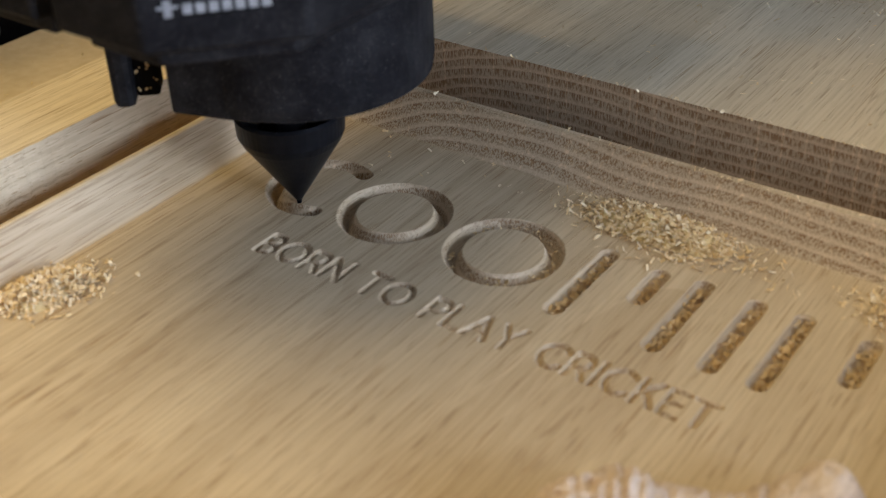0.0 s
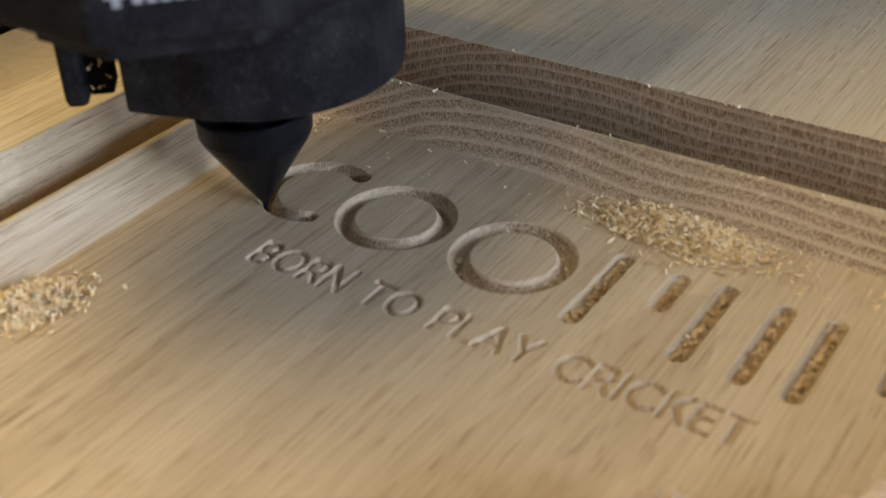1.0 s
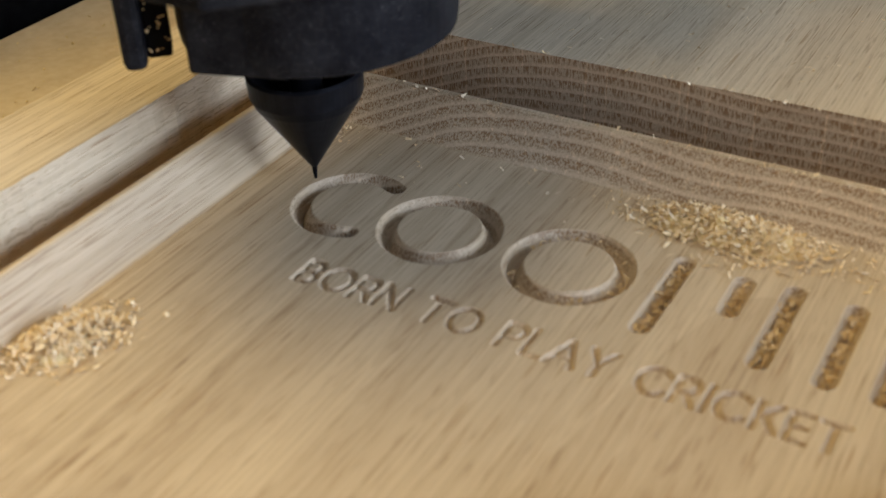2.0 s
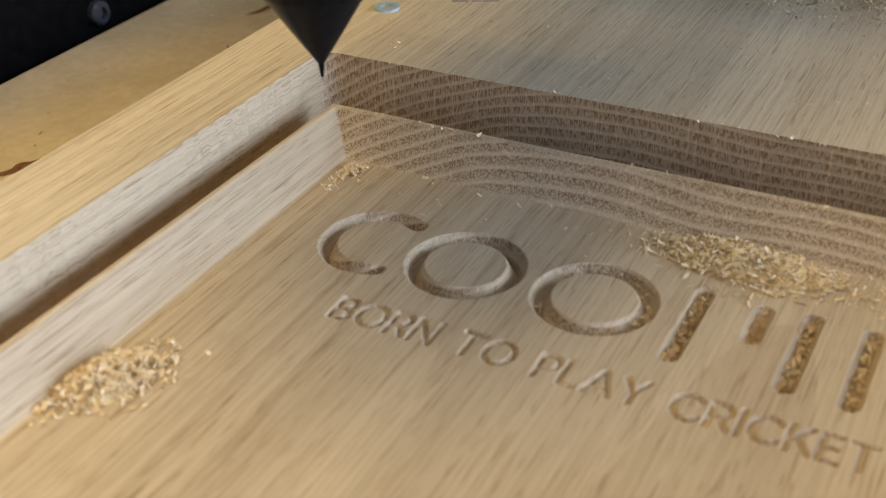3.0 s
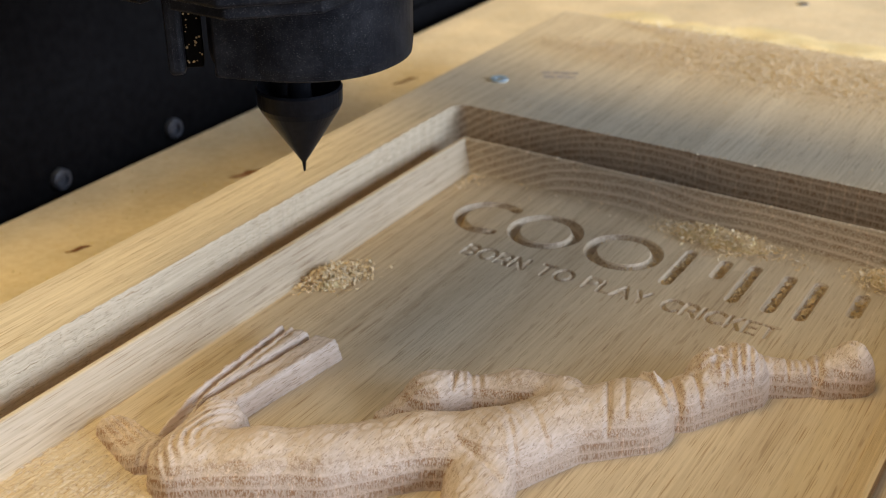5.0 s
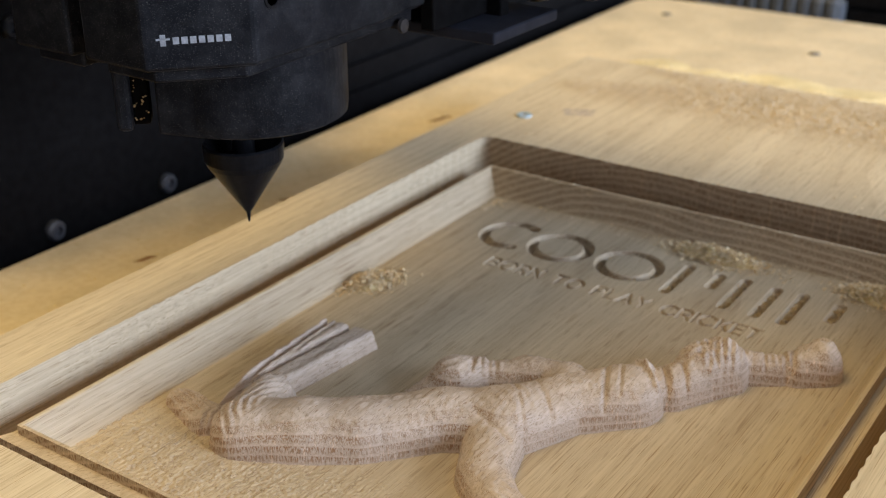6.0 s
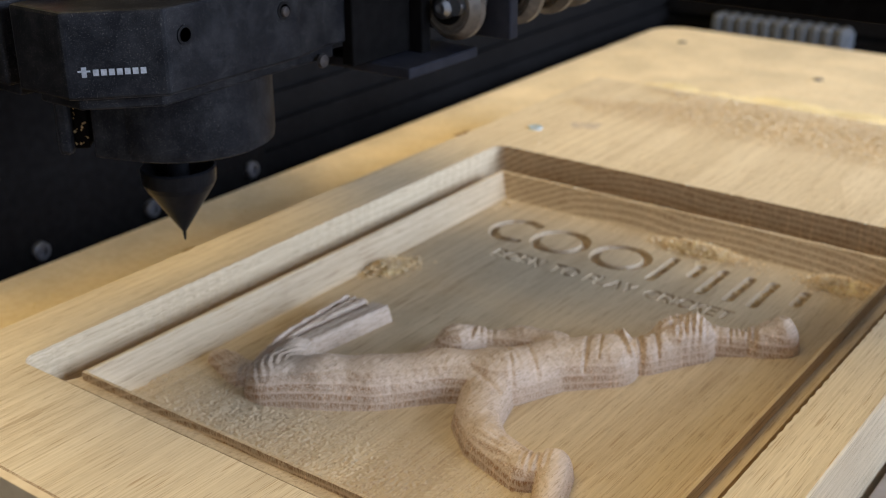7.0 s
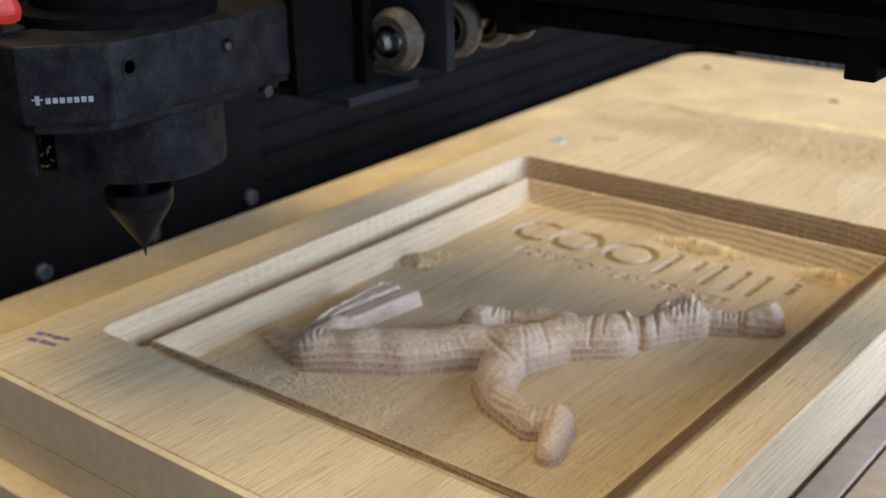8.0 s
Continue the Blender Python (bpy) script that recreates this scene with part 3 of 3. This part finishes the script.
    keep = (H[:-1, :-1] > -0.0009) | (H[1:, :-1] > -0.0009) | (H[:-1, 1:] > -0.0009) | (H[1:, 1:] > -0.0009)
    n, m = X.shape
    idx = np.arange(n * m).reshape(n, m)
    quads = np.stack([idx[:-1, :-1], idx[:-1, 1:], idx[1:, 1:], idx[1:, :-1]], -1)[keep]
    used = np.unique(quads)
    back = np.zeros(n * m, int)
    back[used] = np.arange(len(used))
    verts = np.stack([X, Y, H + bz], -1).reshape(-1, 3)[used].tolist()
    return raw("relief", verts, back[quads].tolist(), OAK_FIG, board, smooth=True)


tagged(relief(), "carved relief of a leaping sportsman in pale oak")


# ---- shavings ----
def flakes(name, spots, seed, mat, label, size=(0.0010, 0.0030)):
    """Curled shavings at the given places (x, y, z)."""
    rng = np.random.default_rng(seed)
    verts, faces = [], []
    for x, y, z in spots:
        ln, wd = rng.uniform(*size), rng.uniform(0.0003, 0.0005) + 0.0009 * rng.uniform(0, 1) ** 2
        ends = rng.uniform(0.2, 1.0, 4)
        curl = rng.uniform(-1.6, 1.6)
        q = Euler((rng.uniform(-0.8, 0.8), rng.uniform(-0.8, 0.8), rng.uniform(0, 6.28))).to_matrix()
        base = len(verts)
        for k in range(4):
            a = curl * (k / 3 - 0.5)
            u = ln * (math.sin(a) / curl if abs(curl) > 0.05 else (k / 3 - 0.5))
            h = ln * ((1 - math.cos(a)) / curl if abs(curl) > 0.05 else 0)
            for sgn in (-1, 1):
                v = q @ Vector((u, sgn * wd / 2 * ends[k], h))
                verts.append((x + v.x, y + v.y, z + v.z))
        for k in range(3):
            b = base + 2 * k
            faces.append((b, b + 1, b + 3, b + 2))
    return tagged(raw(name, verts, faces, mat), label, "wood shavings", kind="stuff")


def heap(rng, n, x0, y0, x1, y1, wide, high, z=0.0):
    """Places in a long rounded heap between two ends, thinning outwards."""
    out = []
    ln = math.hypot(x1 - x0, y1 - y0)
    ux, uy = (x1 - x0) / ln, (y1 - y0) / ln
    for _ in range(n):
        r, a = 0.62 * abs(rng.normal()) ** 0.8, rng.uniform(0, 6.2832)
        u, v = r * math.cos(a) * ln / 2, r * math.sin(a) * wide
        edge = 0.22 * noise.noise(Vector((3 * math.cos(a) + x0 * 50, 3 * math.sin(a), 1.0)))
        e = max(0.0, 1 - (r * (1 + edge)) ** 2)
        out.append(((x0 + x1) / 2 + ux * u - uy * v, (y0 + y1) / 2 + uy * u + ux * v, z + 0.0005 + rng.uniform(0.2, 1) * e * high))
    return out


def chip_bed(x0, x1, y0, y1, high, seed):
    """The packed core of a heap of shavings."""
    xs, ys = np.linspace(x0, x1, 70), np.linspace(y0, y1, 40)
    verts = []
    for y in ys:
        for x in xs:
            u, v = (x - x0) / (x1 - x0) * 2 - 1, (y - y0) / (y1 - y0) * 2 - 1
            n = noise.fractal(Vector((x * 260, y * 260, seed)), 1.0, 2.0, 4) + 0.5 * noise.noise(Vector((x * 60, y * 60, seed)))
            verts.append((x, y, -0.0012 + high * max(0.0, 1 - u * u - v * v) ** 0.6 * (1 + 0.5 * n)))
    n = len(xs)
    faces = [(r * n + k, r * n + k + 1, (r + 1) * n + k + 1, (r + 1) * n + k) for r in range(len(ys) - 1) for k in range(n - 1)]
    return tagged(raw("shavings_core", verts, faces, DUST), "packed core of a heap of oak shavings", "wood shavings", kind="stuff")


chip_bed(0.111, 0.153, -0.0235, -0.0090, 0.0042, 1.0)
chip_bed(0.0095, 0.0245, -0.1340, -0.1120, 0.0036, 2.0)
chip_bed(0.190, 0.217, -0.0255, -0.0085, 0.0042, 3.0)
rng = np.random.default_rng(5)
flakes("shavings", heap(rng, 2200, 0.106, -0.0145, 0.158, -0.0180, 0.0100, 0.0040), 1, CHIP, "heap of curled oak shavings beside the carved lettering")
flakes("shavings", heap(rng, 1900, 0.0105, -0.1360, 0.0240, -0.1100, 0.0085, 0.0042), 2, CHIP, "heap of curled oak shavings against the panel rim")
flakes("shavings", heap(rng, 1800, 0.186, -0.018, 0.220, -0.016, 0.011, 0.004), 3, CHIP, "heap of oak shavings in the panel corner")


# chips clogging the grooves of the later bars
clog = []
for pts, share in ((BARS[2], 0.35), (BARS[3], 1.0), (BARS[4], 1.0), (BARS[5], 1.0), (BARS[6], 0.6), (BARS[7], 1.0), (BARS[8], 1.0)):
    total = 260 if len(pts) > 2 else int(9000 * abs(pts[1][1] - pts[0][1]))
    for _ in range(int(total * share)):
        k = rng.integers(0, len(pts) - 1)
        t = rng.uniform(0, 1)
        clog.append((pts[k][0] + (pts[k + 1][0] - pts[k][0]) * t + rng.normal(0, 0.0009), pts[k][1] + (pts[k + 1][1] - pts[k][1]) * t + rng.normal(0, 0.0009), rng.uniform(-0.0030, -0.0006)))
flakes("groove_chips", clog, 7, GOLD, "small golden chips packed in the carved grooves", (0.0008, 0.0018))
loose = [(rng.uniform(-0.03, 0.25), 0.02 + abs(rng.normal(0, 0.07)), TOP + 0.0006) for _ in range(170)]
loose = [p for p in loose if p[1] < 0.183]
loose += [(rng.uniform(0.02, 0.16), rng.uniform(-0.03, -0.010), 0.0005) for _ in range(40)]
loose += [(rng.uniform(0.0, 0.24), PY1 + 0.0006 * rng.normal(), TOP + 0.0003) for _ in range(80)]
loose += [(rng.uniform(0.003, 0.225), -0.0012 + 0.0005 * rng.normal(), RIM + 0.0002) for _ in range(60)]
loose += [(0.012 + abs(rng.normal(0, 0.003)), -0.012 - abs(rng.normal(0, 0.006)), 0.0008) for _ in range(190)]
moat_chips = [(rng.uniform(PX0 + 0.001, -0.0035), rng.uniform(-0.30, 0.012), MOAT + 0.0006) for _ in range(700)]
moat_chips += [(rng.uniform(PX0 + 0.002, PX1 - 0.002), rng.uniform(0.0040, PY1 - 0.001), MOAT + 0.0006) for _ in range(300)]
flakes("moat_chips", moat_chips, 15, GOLD, "golden chips lying in the routed channel", (0.0008, 0.0022))
flakes("loose_chips", loose, 8, CHIP, "scattered pale wood chips on the board", (0.0007, 0.0020))
far = [(rng.uniform(-0.03, 0.26), 0.108 + 0.075 * rng.uniform(0, 1) + 0.007 * rng.normal() + 0.008 * math.sin(k * 0.61), TOP + 0.0006 + rng.uniform(0, 0.0030)) for k in range(26000)]
far = [p for p in far if p[1] < 0.182 and p[0] > 0.005 + 0.03 * math.sin(p[1] * 90)]
flakes("sawdust_chips", far, 9, MIXED, "drift of sawdust and chips on the far board end", (0.0004, 0.0011))


def mound(name, x0, x1, y0, y1, z, high, seed, label, mat=DUST, grain=22, cells=(90, 50)):
    """A low uneven drift of dust."""
    xs, ys = np.linspace(x0, x1, cells[0]), np.linspace(y0, y1, cells[1])
    verts = []
    for y in ys:
        for x in xs:
            u, v = (x - x0) / (x1 - x0) * 2 - 1, (y - y0) / (y1 - y0) * 2 - 1
            n = noise.fractal(Vector((x * grain + seed, y * grain, seed)), 1.0, 2.0, 5)
            verts.append((x, y, z - 0.001 + high * max(0.0, (1 - u ** 4) * (1 - v * v) * (0.65 + 0.8 * n))))
    n = len(xs)
    faces = [(r * n + k, r * n + k + 1, (r + 1) * n + k + 1, (r + 1) * n + k) for r in range(len(ys) - 1) for k in range(n - 1)]
    return tagged(raw(name, verts, faces, mat, smooth=True), label, "sawdust", kind="stuff")


mound("sawdust_drift", -0.11, 0.42, 0.188, 0.36, TABLE_Z, 0.008, 3.0, "drift of yellow sawdust on the machine bed")
# the second drift is painted browner for the shade it lies in
mound("sawdust_drift", 0.004, 0.259, 0.100, 0.1845, TOP, 0.0021, 5.0, "brown drift of sawdust on the far board end, coloured as in shade", SHADED_DUST, 210, (420, 140))
bed_dust = [(rng.uniform(-0.165, -0.05), rng.uniform(-0.33, 0.20), TABLE_Z + 0.0004) for _ in range(900)]
bed_dust += [(rng.uniform(-0.15, 0.5), rng.uniform(0.19, 0.52), TABLE_Z + 0.0006 + rng.uniform(0, 0.003)) for _ in range(1500)]
flakes("bed_dust", bed_dust, 12, DUST, "fine sawdust strewn on the machine bed", (0.0006, 0.0020))


def splinter(name, x, y, z, length, width, turn, mat, label):
    bm = bmesh.new()
    rows = []
    for k in range(9):
        t = k / 8
        wob = 0.35 * width * math.sin(9 * t + x * 90)
        hw = width * (0.10 + math.sin(math.pi * t) ** 1.4 * (0.6 + 0.6 * noise.noise(Vector((t * 6, x * 200, y * 200))))) * 0.5
        rows.append([bm.verts.new((length * (t - 0.5), s2 * hw + wob, h)) for s2, h in ((-1, 0), (0, 0.0010 * math.sin(math.pi * t) + 0.0002), (1, 0))])
    for a, b in zip(rows, rows[1:]):
        for k in range(2):
            bm.faces.new((a[k], a[k + 1], b[k + 1], b[k]))
    bmesh.ops.transform(bm, matrix=Matrix.Translation((x, y, z)) @ Matrix.Rotation(radians(turn), 4, "Z"), verts=bm.verts)
    return tagged(part(name, bm, mat), label, "splinter", group="splinters on the machine bed")


for x, y, ln, wd, turn in ((-0.1070, -0.0195, 0.037, 0.0022, 58), (-0.1085, -0.0225, 0.030, 0.0015, 65), (-0.1060, -0.0165, 0.026, 0.0018, 52), (-0.102, 0.004, 0.014, 0.0016, 27), (-0.104, 0.079, 0.031, 0.0022, 125), (-0.122, 0.132, 0.020, 0.0024, 74), (-0.066, -0.150, 0.016, 0.0022, 60),
                           (-0.112, -0.027, 0.014, 0.0024, 75), (-0.120, -0.130, 0.012, 0.0016, 70), (-0.10, 0.225, 0.022, 0.0026, 80)):
    splinter("splinter", x, y, TABLE_Z + 0.0004, ln, wd, turn, STREAK, "rusty brown wood splinter on the machine bed")
splinter("splinter", -0.1025, 0.0125, TABLE_Z + 0.0006, 0.028, 0.0020, 126, CHIP, "pale yellow wood sliver on the machine bed")
splinter("splinter", -0.092, 0.006, TABLE_Z + 0.0006, 0.012, 0.0014, 20, CHIP, "pale yellow wood sliver on the machine bed")


def ring_washer(x, y):
    ob = part("washer", lathe([(0.0021, 0), (0.0043, 0), (0.0043, 0.0009), (0.0021, 0.0009), (0.0021, 0)], 28, None, (x, y, TOP)), TACK)
    tagged(ob, "small bluish zinc washer lying on the board", "washer", group="washers on the board")


ring_washer(-0.0135, 0.0563)
ring_washer(-0.0440 + 0.004, -0.3470)


def stamp(x, y, turn, ink):
    """A faded ink stamp on the wood, as plain bars."""
    st = tagged(empty("ink_stamp", (x, y, TOP)), "faded violet ink stamp on the board", "ink stamp", group="ink stamps on the board")
    st.rotation_euler = (0, 0, radians(turn))
    for u, v, a, b in ((-0.009, 0.0012, 0.004, 0.0016), (-0.003, 0.0014, 0.003, 0.0014), (0.003, 0.0012, 0.0045, 0.0016), (0.009, 0.0014, 0.003, 0.0013), (-0.007, -0.0022, 0.005, 0.0016), (0.000, -0.0020, 0.003, 0.0018), (0.006, -0.0022, 0.005, 0.0013)):
        part("ink_bar", box(0.8 * u - 0.55 * a, 0.8 * u + 0.55 * a, 1.8 * v - 0.9 * b, 1.8 * v + 0.9 * b, 0.0, 0.00012), ink, st)


stamp(-0.0225, -0.3285, 12, INK)
stamp(0.009, 0.079, 25, FADED)


def plank(x0, x1, z1, mat, label):
    bm = box(x0, x1, -0.37, 0.30, TABLE_Z, z1, 0.0008)
    tagged(part("plank", bm, mat), label, "plank", group="planks beside the board")


plank(0.2645, 0.2775, -0.0125, PLANK, "narrow grey plank laid beside the carved board")
plank(0.2790, 0.3600, -0.0130, PLANK, "wide grey plank laid on the machine bed")

# ---- moving machine ----
gantry = tagged(empty("gantry"), "black machine gantry with side plate and cross beam", "gantry")
carriage = tagged(empty("router_carriage"), "black dusty router mount with a conical cutter", "router")


def build_gantry():
    part("side_plate", prism([(-0.191, 0.0), (-0.191, 0.236), (-0.185, 0.236), (-0.185, 0.0)], -0.085, 0.26, 0.0008), BLACK, gantry)
    for y, z in ((0.0582, -0.0200), (0.1375, -0.0195), (0.2215, -0.0185), (0.051, 0.089), (0.20, 0.10)):
        part("bolt", lathe([(0, 0), (0.0055, 0), (0.0055, 0.003), (0.0045, 0.0042), (0.0028, 0.0042), (0.0026, 0.002), (0, 0.002)], 16, (1, 0, 0), (-0.1852, y, z)), BOLT if z < -0.01 else CONE, gantry)
    extrusion_y("cross_beam", 0.125, 0.156, 0.04, 0.08, -0.185, 0.70, gantry, along="x")
    part("belt_guard", box(-0.185, 0.70, 0.134, 0.20, 0.1435, 0.1535, 0.001), BLACK, gantry)
    for x in (0.10, 0.257, 0.43):
        part("guard_foot", box(x - 0.006, x + 0.006, 0.128, 0.150, 0.1395, 0.156, 0.001), BLACK, gantry)
    part("side_plate", box(0.70, 0.706, 0.0, 0.236, -0.085, 0.26), BLACK, gantry)


def v_wheel(x, y, z, parent):
    r, w = 0.0142, 0.0055
    wheel = part("wheel", lathe([(0.004, -w), (0.0078, -w), (0.0082, -w + 0.0007), (0.0096, -w + 0.0007), (0.0100, -w), (r - 0.003, -w), (r, -w * 0.3), (r, w * 0.3), (r - 0.003, w), (0.004, w)], 40, (0, 1, 0), (x, y, z)), WHEEL, parent)
    part("bearing", lathe([(0.0025, -w - 0.0006), (0.0072, -w - 0.0006), (0.0072, -w + 0.0008), (0.0025, -w + 0.0008)], 32, (0, 1, 0), (x, y, z)), BLACK, wheel)
    part("bolt_head", lathe([(0, -w - 0.0045), (0.0022, -w - 0.0048), (0.0042, -w - 0.0036), (0.0045, -w), (0, -w)], 24, (0, 1, 0), (x, y, z)), STEEL, wheel)
    return wheel


def build_carriage():
    part("cutter", lathe([(0, 0), (0.0004, 0.0005), (0.0008, 0.0040), (0.0134, 0.0235), (0.0144, 0.0257), (0.0147, 0.0312), (0.0141, 0.0320), (0.0133, 0.0310), (0.0100, 0.0255), (0.0042, 0.0225), (0.0041, 0.0300)], 56), CONE, carriage)
    part("shank", lathe([(0, 0.021), (0.0040, 0.021), (0.0040, 0.046), (0, 0.046)], 24), CONE, carriage)
    part("collet", lathe([(0.0040, 0.0375), (0.0075, 0.0380), (0.0085, 0.0400), (0.0085, 0.0500), (0.0040, 0.0500)], 24), BOLT, carriage)
    part("spindle_nose", lathe([(0, 0.0445), (0.012, 0.0445), (0.012, 0.0436), (0.0318, 0.0431), (0.0334, 0.0440), (0.0338, 0.0470), (0.0338, 0.0740), (0, 0.0740)], 72, None, (0.0037, 0.0035, 0)), DUSTY, carriage)
    # split ear of the spindle clamp, with shavings caught in its slot
    def turned(bm):
        bmesh.ops.transform(bm, matrix=Matrix.Translation((-0.0170, -0.0330, 0)) @ Matrix.Rotation(radians(312), 4, "Z"), verts=bm.verts)
        return bm
    part("clamp_ear", turned(box(-0.009, 0.003, -0.0065, -0.0010, 0.0425, 0.0735, 0.0018)), DUSTY, carriage)
    part("clamp_web", turned(box(-0.009, -0.0005, -0.0011, 0.0046, 0.0440, 0.0735, 0.0008)), BLACK, carriage)
    part("clamp_block", turned(prism([(-0.0150, 0.0080), (0.0088, 0.0080), (0.0185, 0.0290), (-0.0100, 0.0330)], 0.0433, 0.0738, 0.0008)), DUSTY, carriage)
    lint = random.Random(4)
    bits = bmesh.new()
    for _ in range(46):
        a = Matrix.Translation((lint.uniform(-0.0006, 0.0004), lint.uniform(-0.0008, 0.0042), lint.uniform(0.0450, 0.0730)))
        bmesh.ops.create_icosphere(bits, subdivisions=1, radius=lint.uniform(0.0002, 0.0005), matrix=a @ Matrix.Diagonal((0.6, 1, 1, 1)))
    part("caught_shavings", turned(bits), GOLD, carriage)
    w, f, c, back = 0.050, 0.066, 0.022, 0.088
    z0, z1 = 0.0775, 0.1065
    plan = [(0.0015, -f), (w - c, -f), (w, -f + c + 0.002), (w, 0.020), (w - 0.004, 0.040), (w - 0.004, back), (0.0015, back)]
    half = part("mount_half", prism(plan, z0, z1, 0.0012), DUSTY, carriage)
    part("mount_half", prism([(-x - 0.003, y) for x, y in reversed(plan)], z0, z1, 0.0012), DUSTY, carriage)
    g = 0.006
    low = [(0.004, -f + g), (w - c - 0.003, -f + g), (w - g, -f + c + 0.004), (w - g, 0.045), (0.004, 0.045)]
    part("lip", prism(low, 0.0725, z0 + 0.0002, 0.0008), DUSTY, carriage)
    part("lip", prism([(-x - 0.003, y) for x, y in reversed(low)], 0.0725, z0 + 0.0002, 0.0008), DUSTY, carriage)
    for y in (-0.034, 0.013):
        part("screw_hole", lathe([(0, 0), (0.0034, 0), (0.0034, 0.0006), (0.0024, 0.0006), (0.0024, 0.0002), (0, 0.0002)], 20, (1, 0, 0), (w - 0.0002, y, 0.0965)), CONE, half)
    part("screw", lathe([(0, 0), (0.0022, 0), (0.0016, 0.0009), (0, 0.0011)], 16, (1, 0, 0), (w - 0.0002, 0.0135, 0.0960)), RUSTY, half)
    # maker's mark on the chamfer as plain shapes
    a, b2 = Vector((w - c, -f, 0)), Vector((w, -f + c + 0.002, 0))
    u = (b2 - a).normalized()
    out = Vector((u.y, -u.x, 0))
    def mark(s0, s1, h0, h1):
        bm = bmesh.new()
        o = a + out * 0.0002
        bm.faces.new([bm.verts.new((*(o + u * t)[:2], z0 + h)) for t, h in ((s0, h0), (s1, h0), (s1, h1), (s0, h1))])
        return bm
    for k in range(7):
        part("printed_mark", mark(0.0086 + 0.0025 * k, 0.0104 + 0.0025 * k, 0.0082, 0.0103), PRINT, half)
    part("printed_mark", mark(0.0050, 0.0066, 0.0078, 0.0112), PRINT, half)
    part("printed_mark", mark(0.0038, 0.0078, 0.0095, 0.0101), PRINT, half)
    # router body and red lever on the mount
    part("router_body", lathe([(0, z1 - 0.001), (0.040, z1 - 0.001), (0.040, z1 + 0.004), (0.034, z1 + 0.006), (0.036, 0.130), (0.036, 0.24), (0, 0.24)], 64), BLACK, carriage)
    lever = box(-0.032, 0.010, -0.060, -0.047, z1 + 0.003, z1 + 0.0145, 0.005)
    part("clamp_lever", lever, RED, carriage)
    part("lever_post", box(-0.014, -0.004, -0.057, -0.050, z1 - 0.001, z1 + 0.004), BLACK, carriage)
    # carriage plates, spacers and rolling wheels under the beam
    part("carriage_plate", box(-0.060, 0.056, 0.086, 0.092, 0.066, 0.22, 0.0008), BLACK, carriage)
    part("carriage_plate", box(-0.060, 0.084, 0.1085, 0.1145, 0.072, 0.22, 0.0008), BLUED, carriage)
    part("rib", box(0.044, 0.050, 0.050, 0.086, 0.068, 0.20, 0.0008), BLACK, carriage)
    part("foot_plate", box(0.020, 0.068, 0.062, 0.1085, 0.0630, 0.0675, 0.0008), BLUED, carriage)
    part("screw", lathe([(0, 0), (0.0028, 0), (0.0024, 0.0012), (0, 0.0014)], 16, (1, 0, 0), (0.0462, 0.036, 0.073)), RUSTY, carriage)
    v_wheel(0.0635, 0.0985, 0.0860, carriage)
    v_wheel(0.072, 0.1300, 0.088, carriage)
    v_wheel(0.072, 0.1560, 0.088, carriage)
    v_wheel(0.072, 0.1760, 0.088, carriage)
    part("wheel_axle", lathe([(0, 0.09), (0.0035, 0.09), (0.0035, 0.18), (0, 0.18)], 16, (0, 1, 0), (0.0690, 0, 0.087)), STEEL, carriage)


build_gantry()
build_carriage()


# ---- what moves ----
def motions():
    tip = [(0.0, 0.0416, -0.0556, -0.003), (0.5, 0.0372, -0.0588, -0.003), (1.0, 0.0345, -0.0588, -0.003), (1.5, 0.0280, -0.0490, -0.003), (1.7, 0.0280, -0.0450, -0.003),
           (2.2, 0.0275, -0.0420, 0.010), (2.8, 0.0265, -0.0410, 0.038), (3.0, 0.0266, -0.0432, 0.043), (3.5, 0.0302, -0.0636, 0.0480), (4.0, 0.0275, -0.0912, 0.0482),
           (5.5, 0.0175, -0.1655, 0.0525), (6.0, 0.0140, -0.1915, 0.0525), (6.5, 0.0105, -0.2160, 0.0525), (7.0, 0.0070, -0.2408, 0.0522), (7.5, 0.0020, -0.2640, 0.0520), (8.0, -0.0020, -0.2885, 0.0517)]
    walk(carriage, [(t, pose(x, y, z)) for t, x, y, z in tip])
    walk(gantry, [(t, pose(0, y, 0)) for t, x, y, z in tip])


motions()
